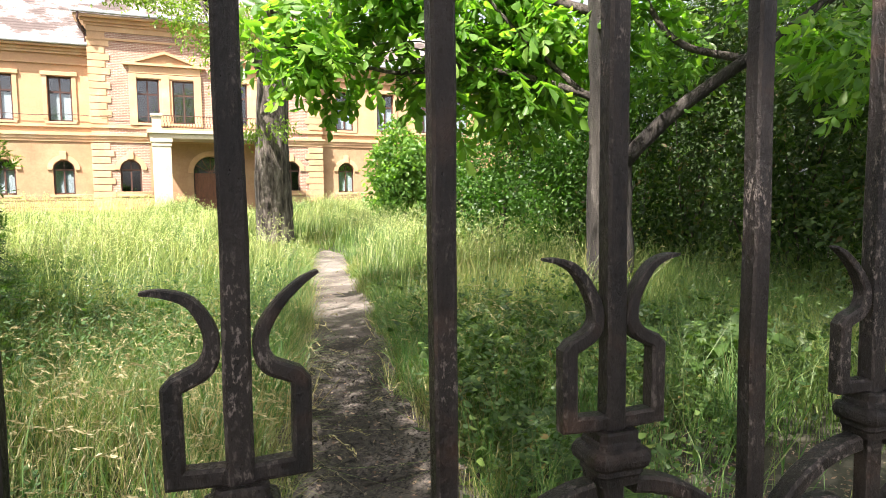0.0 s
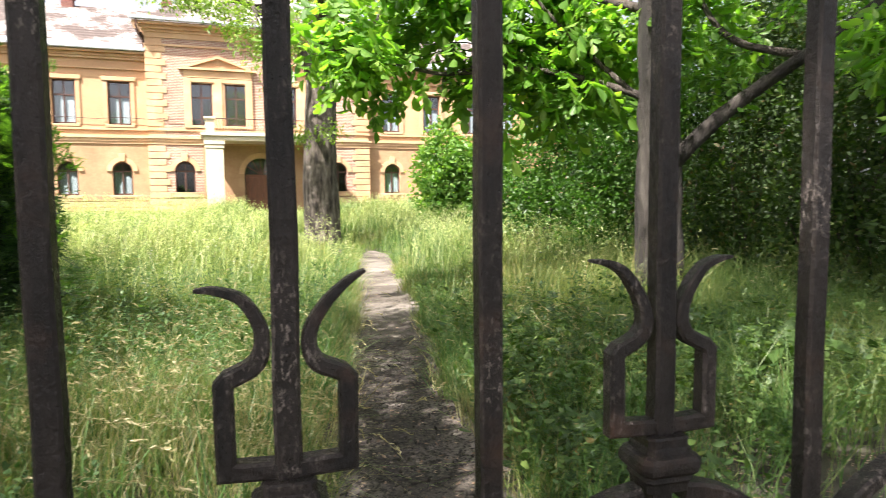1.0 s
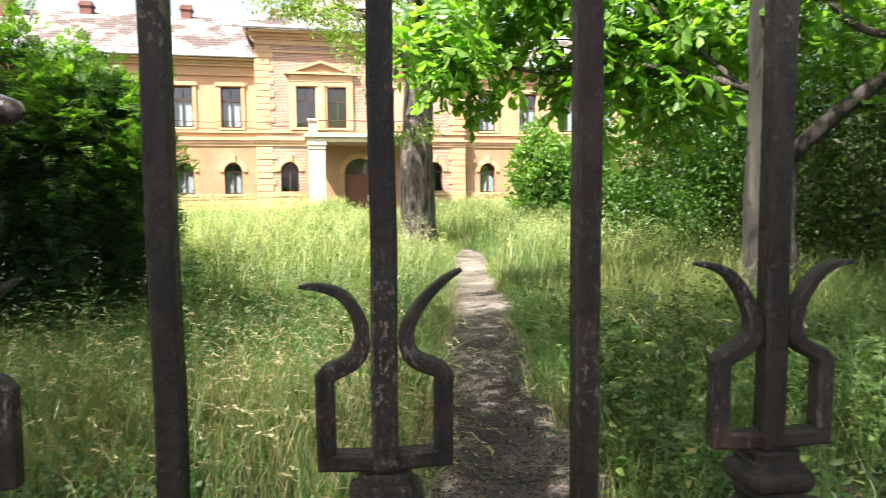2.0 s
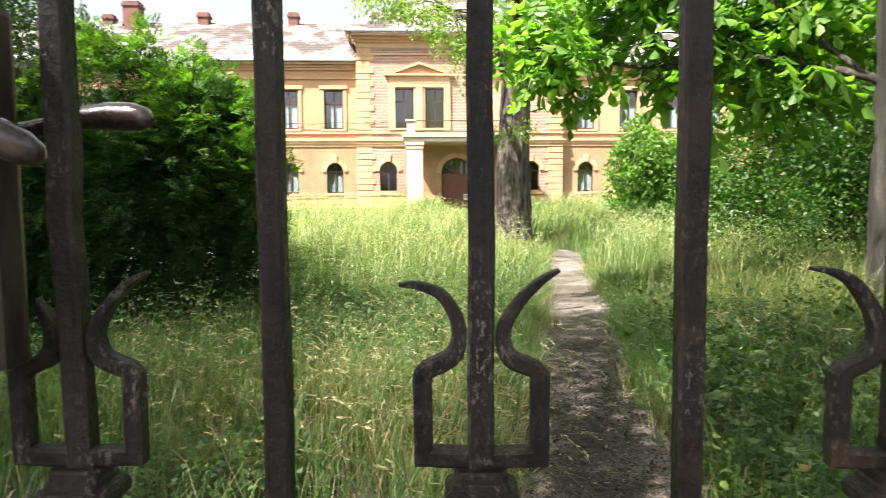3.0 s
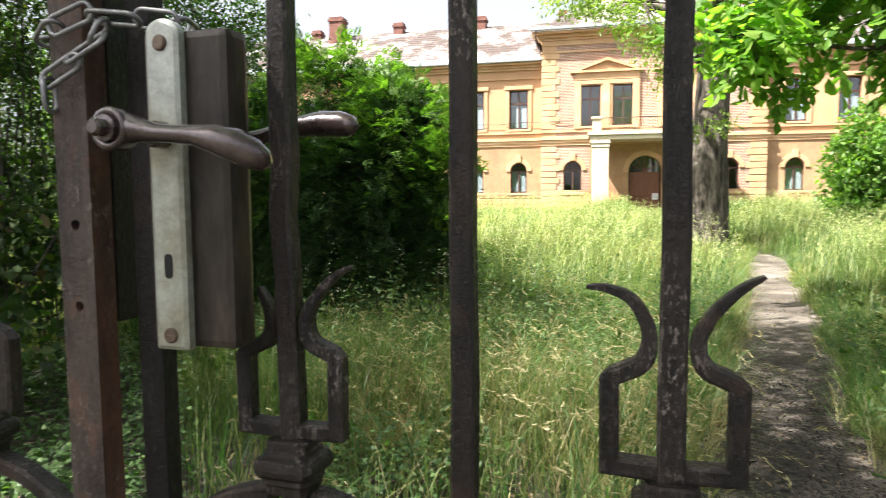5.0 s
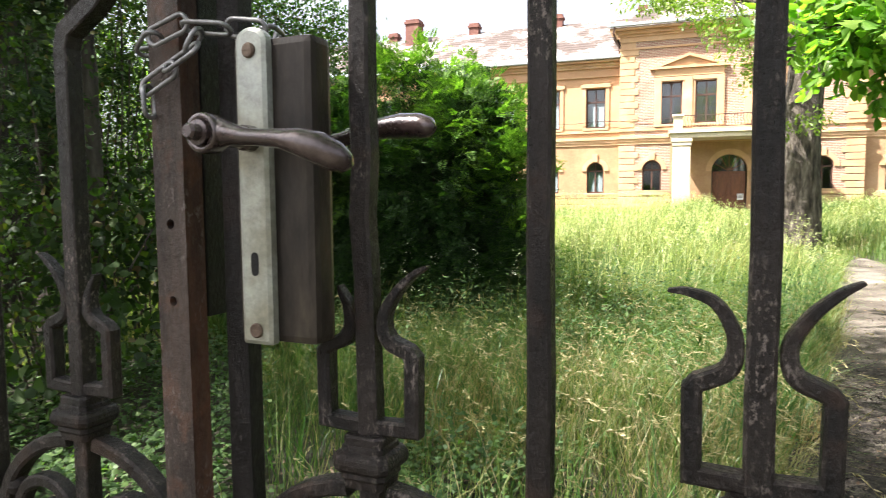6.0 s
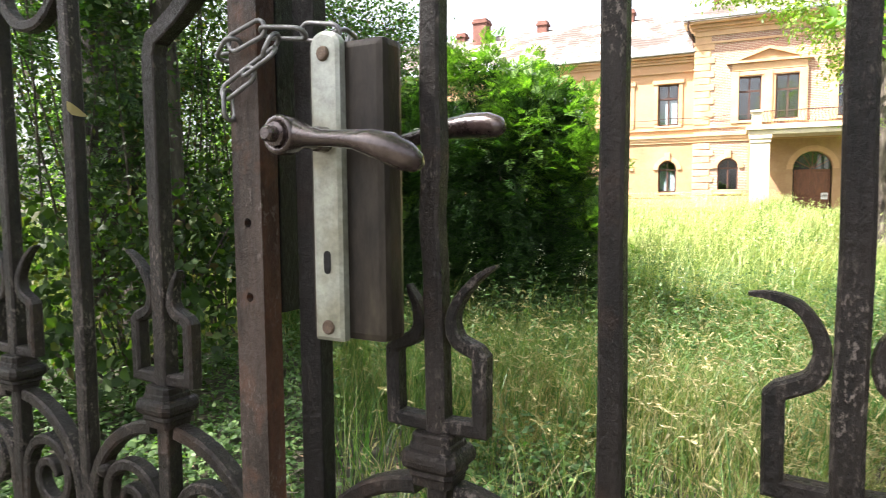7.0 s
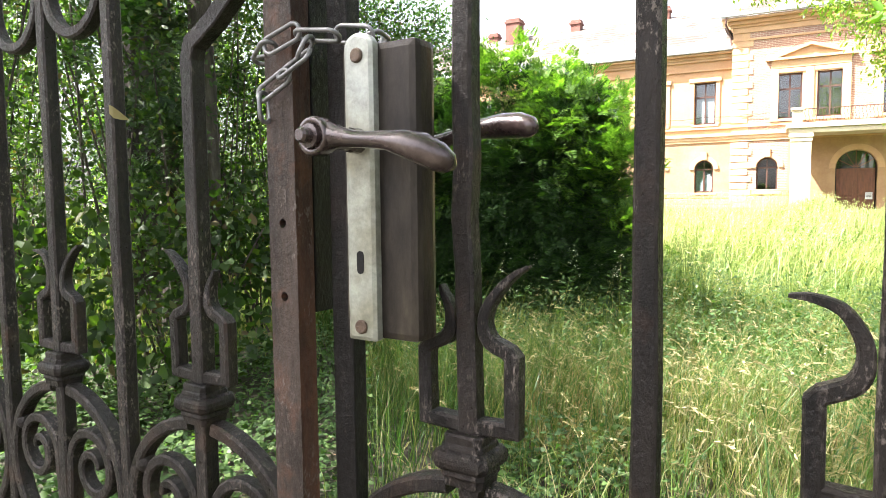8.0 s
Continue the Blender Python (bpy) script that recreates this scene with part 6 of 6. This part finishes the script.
# seeding stems with drooping heads
x, y = fan(15000, 1.6, 22, 1.25)
keep = inside(x, y) & ~wild_corner(x, y) & ~((x > path_x(y)) & (np.hypot(x, y) < 5.5)) & off_path(x, y, 0.1) & (np.random.random(len(x)) < np.clip(3.2 * patch(x, y, 2.3, 2.0) - 1.6, 0.04, 1))
x, y = x[keep], y[keep]
n = len(x)
r = np.hypot(x, y)
ob, tip = blades("straw_stems", x, y, np.random.uniform(0.3, 0.68, n), 0.0016 + 0.0003 * r, STRAW, 0.5, "dry straw-coloured seeding grass stems")
k = 9
step = np.tile(np.arange(k) / k, n)
hang = np.repeat(rays(n) * np.array([0.7, 0.7, 0.3]) + np.array([0.25, 0, 0.15]), k, 0)
hang /= np.linalg.norm(hang, axis=1, keepdims=True)
size = np.repeat(np.random.uniform(0.035, 0.065, n), k)
at = np.repeat(tip, k, 0) + hang * (step * size)[:, None] - np.array([0, 0, 0.5]) * (step ** 2 * size)[:, None]
leaf_sheet("seed_heads", at, hang + 0.45 * rays(n * k), rays(n * k), np.random.uniform(0.012, 0.022, n * k), 0.0035 + 0.0004 * np.repeat(r, k), STRAW)
tagged(bpy.data.objects["seed_heads"], "pale drooping oat-like seed heads over the grass", "grass", kind="stuff")

# golden tufts of oat grass, arching, with nodding plumes
cx, cy = np.array([-0.45, -0.28, -0.12, -0.75, -1.15, -0.1, -1.5, -2.0, -0.9, 0.02, -1.9, 1.4, 1.7, -0.6, -1.3, -0.35]), np.array([3.0, 2.5, 2.2, 3.6, 3.3, 3.8, 3.0, 3.9, 4.3, 3.1, 3.3, 3.9, 3.3, 2.3, 2.5, 4.6])
k = 46
x, y = np.repeat(cx, k) + np.random.normal(size=16 * k) * 0.13, np.repeat(cy, k) + np.random.normal(size=16 * k) * 0.16
ob, tip = blades("oat_stems", x, y, np.random.uniform(0.30, 0.62, 16 * k), np.full(16 * k, 0.0026), STRAW, 0.6, "golden arching oat grass stems in tufts")
n, k = 16 * k, 11
step = np.tile(np.arange(k) / k, n)
hang = np.repeat(rays(n) * np.array([0.8, 0.8, 0.2]) + np.array([0.35, 0, 0.1]), k, 0)
hang /= np.linalg.norm(hang, axis=1, keepdims=True)
size = np.repeat(np.random.uniform(0.05, 0.10, n), k)
at = np.repeat(tip, k, 0) + hang * (step * size)[:, None] - np.array([0, 0, 0.6]) * (step ** 2 * size)[:, None]
leaf_sheet("oat_plumes", at, hang + 0.4 * rays(n * k) - np.array([0, 0, 0.3]), rays(n * k), np.random.uniform(0.014, 0.030, n * k), 0.0055, STRAW)
tagged(bpy.data.objects["oat_plumes"], "pale nodding plumes of oat grass", "grass", kind="stuff")

x, y = fan(10000, 6.5, 34, 0.9, -45, 32)
keep = inside(x, y) & off_path(x, y, 0.25) & (x < 3.2 + 0.22 * y) & ~((y > 21) & (np.abs(x - 0.9 + 0.09 * (y - 33)) < 2.4)) & ~((y > 10.5) & (y < 16) & (np.abs(x - 0.08 * y) < 1.3))
x, y = x[keep], y[keep]
n = len(x)
r = np.hypot(x, y)
ob, tip = blades("pale_seed_stems", x, y, np.random.uniform(0.55, 1.0, n), 0.003 + 0.0003 * r, PALE_SEED, 0.25, "pale ripe seeding grass in the sunlit meadow")
k = 8
at = np.repeat(tip, k, 0) + np.random.normal(size=(n * k, 3)) * np.array([0.03, 0.03, 0.06]) - np.array([0, 0, 0.05])
leaf_sheet("pale_seed_heads", at, rays(n * k) + np.array([0.3, 0, 0.5]), rays(n * k), np.random.uniform(0.03, 0.06, n * k), 0.004 + 0.0004 * np.repeat(r, k), PALE_SEED)
tagged(bpy.data.objects["pale_seed_heads"], "pale feathery seed heads over the sunlit meadow", "grass", kind="stuff")

# broad-leaved herbs along the path
x, y = fan(2200, 1.5, 7.5, 1.0, 5, 58)
keep = (y > 0.4) & (x > path_x(y) + 0.42 + 0.25 * (1 - smooth01(1.2, 2.2, y))) & (np.random.random(len(x)) > np.where(x > 1.45, 0.96 * (1 - smooth01(1.8, 2.35, y)), 0.75 * (1 - smooth01(0.9, 1.7, y))))
x, y = x[keep], y[keep]
n, k = len(x), 20
clump = patch(x, y, 3.1, 0.5)
hz = (0.10 + 0.48 * clump ** 1.5) * np.random.uniform(0.7, 1.2, n)
big = np.repeat(np.where(patch(x, y, 4.3, 2.1) > 0.6, 1.25, 0.8) * np.random.uniform(0.7, 1.25, n), k)
at = np.repeat(np.stack([x, y, ground_z(x, y)], 1), k, 0)
q = np.random.random(n * k)
at += np.random.normal(size=(n * k, 3)) * np.array([0.06, 0.06, 0.02]) + np.stack([0 * q, 0 * q, np.repeat(hz, k) * (0.35 + 0.65 * q)], 1)
out = rays(n * k) * np.array([1, 1, 0.35]) + np.array([0, 0, 0.05])
leaf_sheet("herbs", at, out, np.cross(out, np.array([0, 0, 1.0])) + 0.3 * rays(n * k), big * np.random.uniform(0.02, 0.055, n * k), big * np.random.uniform(0.012, 0.034, n * k), HERB, oval=True)
tagged(bpy.data.objects["herbs"], "leafy low herbs and nettles beside the footpath", "herbs", kind="stuff")

# feathered ferny herbs standing in clumps among them
fx, fy = fan(110, 2.4, 5.6, 1.0, 14, 56)
keep = (fx > path_x(fy) + 0.6) & (fy > 2.2)
fern = [(a, b, float(ground_z(a, b)) + 0.16 + 0.22 * random.random(), 0.20, 0.20, 0.14) for a, b in zip(fx[keep], fy[keep])]
compound("fern_herbs", fern, 650, 0.042, 0.020, HERB, None, 4, 0.06)
tagged(bpy.data.objects["fern_herbs"], "light green feathery herbs in clumps beside the path", "herbs", kind="stuff")

# ivy and seedlings on the shaded soil behind the gate
x, y = fan(5200, 1.1, 5.0, 1.0, -72, 0)
keep = (y > 0.3) & off_path(x, y, 0.1) & (wild_corner(x, y) | ((x < -0.5) & (y < 2.2) & (patch(x, y, 1.7, 0.6) > 0.45)))
x, y = x[keep], y[keep]
n, k = len(x), 7
at = np.repeat(np.stack([x, y, ground_z(x, y)], 1), k, 0) + np.random.normal(size=(n * k, 3)) * np.array([0.06, 0.06, 0.0])
at[:, 2] += np.random.uniform(0.02, 0.13, n * k) + np.repeat(0.35 * patch(x, y, 2.3, 0.2) * smooth01(1.4, 2.6, np.hypot(x, y)), k) * np.random.random(n * k)
out = rays(n * k) * np.array([1, 1, 0.3]) + np.array([0, 0, 0.1])
leaf_sheet("ivy", at, out, np.cross(out, np.array([0, 0, 1.0])) + 0.3 * rays(n * k), np.random.uniform(0.018, 0.042, n * k), np.random.uniform(0.014, 0.034, n * k), WEED, oval=True)
tagged(bpy.data.objects["ivy"], "dark ivy and seedlings on shaded soil", "ivy", kind="stuff")

# dead leaves and twigs on the path and the bare soil
x, y = fan(16000, 1.2, 11, 1.0)
keep = (y > 0.2) & ((np.abs(x - path_x(y)) < 0.34) | (np.hypot(x, y) < 3.2))
x, y = x[keep], y[keep]
n = len(x)
out = rays(n) * np.array([1, 1, 0.12])
leaf_sheet("dead_leaves", np.stack([x, y, ground_z(x, y) + 0.036], 1), out, np.cross(out, np.array([0, 0, 1.0])) + 0.2 * rays(n), np.random.uniform(0.008, 0.042, n), np.random.uniform(0.003, 0.020, n), LITTER)
tagged(bpy.data.objects["dead_leaves"], "dry brown leaves and bits scattered on the path", "dead leaves", kind="stuff")

# pale crumbs of gravel and dry bits on the bare soil beside the gate
x = np.concatenate([np.random.uniform(-1.5, -0.25, 2600), np.random.uniform(1.3, 2.8, 1800)])
y = np.random.uniform(0.5, 2.0, len(x))
n = len(x)
out = rays(n) * np.array([1, 1, 0.3])
leaf_sheet("soil_bits", np.stack([x, y, ground_z(x, y) + 0.006], 1), out, np.cross(out, np.array([0, 0, 1.0])) + 0.2 * rays(n), np.random.uniform(0.006, 0.026, n), np.random.uniform(0.004, 0.014, n), LITTER)
tagged(bpy.data.objects["soil_bits"], "pale dry bits of leaf and bark on bare soil", "litter", kind="stuff")

# crumbs of humus, bark and litter, dark to put shade on the near path
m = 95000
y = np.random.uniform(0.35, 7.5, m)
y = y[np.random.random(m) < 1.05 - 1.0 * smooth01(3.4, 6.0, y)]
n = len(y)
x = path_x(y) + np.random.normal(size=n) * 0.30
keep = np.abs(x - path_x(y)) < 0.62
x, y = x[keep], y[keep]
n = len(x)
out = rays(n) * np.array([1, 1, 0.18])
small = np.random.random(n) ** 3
leaf_sheet("path_shade_litter", np.stack([x, y, ground_z(x, y) + 0.034 - 0.016 * np.clip(((x - path_x(y)) / 0.4) ** 2, 0, 1.2) + 0.006 * np.random.random(n)], 1), out, np.cross(out, np.array([0, 0, 1.0])) + 0.35 * rays(n), 0.006 + 0.032 * small, 0.004 + 0.012 * small, SHADE_CRUMB)
tagged(bpy.data.objects["path_shade_litter"], "dark litter crumbs on the near footpath, standing in for its shade", "litter", kind="stuff")

# leafy weeds standing in the shaded meadow
x, y = fan(2800, 2.6, 8, 0.9, -40, 8)
keep = inside(x, y) & ~wild_corner(x, y) & off_path(x, y, 0.12) & (np.random.random(len(x)) < np.clip(1.7 * patch(x, y, 0.8, 0.9), 0.2, 1) * smooth01(2.2, 3.8, y))
x, y = x[keep], y[keep]
n, k = len(x), 14
hz = np.random.uniform(0.35, 0.75, n)
q = np.tile((np.arange(k) + 0.5) / k, n)
at = np.repeat(np.stack([x, y, ground_z(x, y)], 1), k, 0) + np.stack([0 * q, 0 * q, np.repeat(hz, k) * (0.3 + 0.7 * q)], 1) + np.random.normal(size=(n * k, 3)) * 0.012
out = rays(n * k) * np.array([1, 1, 0.3]) + np.array([0, 0, 0.25])
leaf_sheet("weeds", at, out, np.cross(out, np.array([0, 0, 1.0])) + 0.3 * rays(n * k), np.random.uniform(0.03, 0.075, n * k) * (1.15 - 0.6 * q), np.random.uniform(0.008, 0.020, n * k), WEED)
tagged(bpy.data.objects["weeds"], "tall dark green leafy weeds among the meadow grass", "weeds", kind="stuff")

# white flowering weeds
for cx, cy, cn, spread in ((-1.75, 4.1, 12, 0.40), (-2.4, 3.8, 6, 0.4), (-0.6, 5.2, 16, 0.6), (3.2, 6.6, 30, 0.6), (5.2, 4.2, 24, 0.6)):
    fx, fy = cx + np.random.normal(size=cn) * spread, cy + np.random.normal(size=cn) * 0.35
    wob = blades("flower_stems", fx, fy, np.random.uniform(0.6, 0.95, cn), np.full(cn, 0.004), GRASS, 0.15, "thin green stems of white flowering weeds")
    k = 8
    at = np.repeat(wob[1], k, 0) + np.random.normal(size=(cn * k, 3)) * np.array([0.02, 0.02, 0.03])
    fl = leaf_sheet("white_flowers", at, rays(cn * k), rays(cn * k), np.full(cn * k, 0.013), np.full(cn * k, 0.008), WHITE)
    tagged(fl, "small white flower heads on tall weeds", "flowers", kind="stuff")
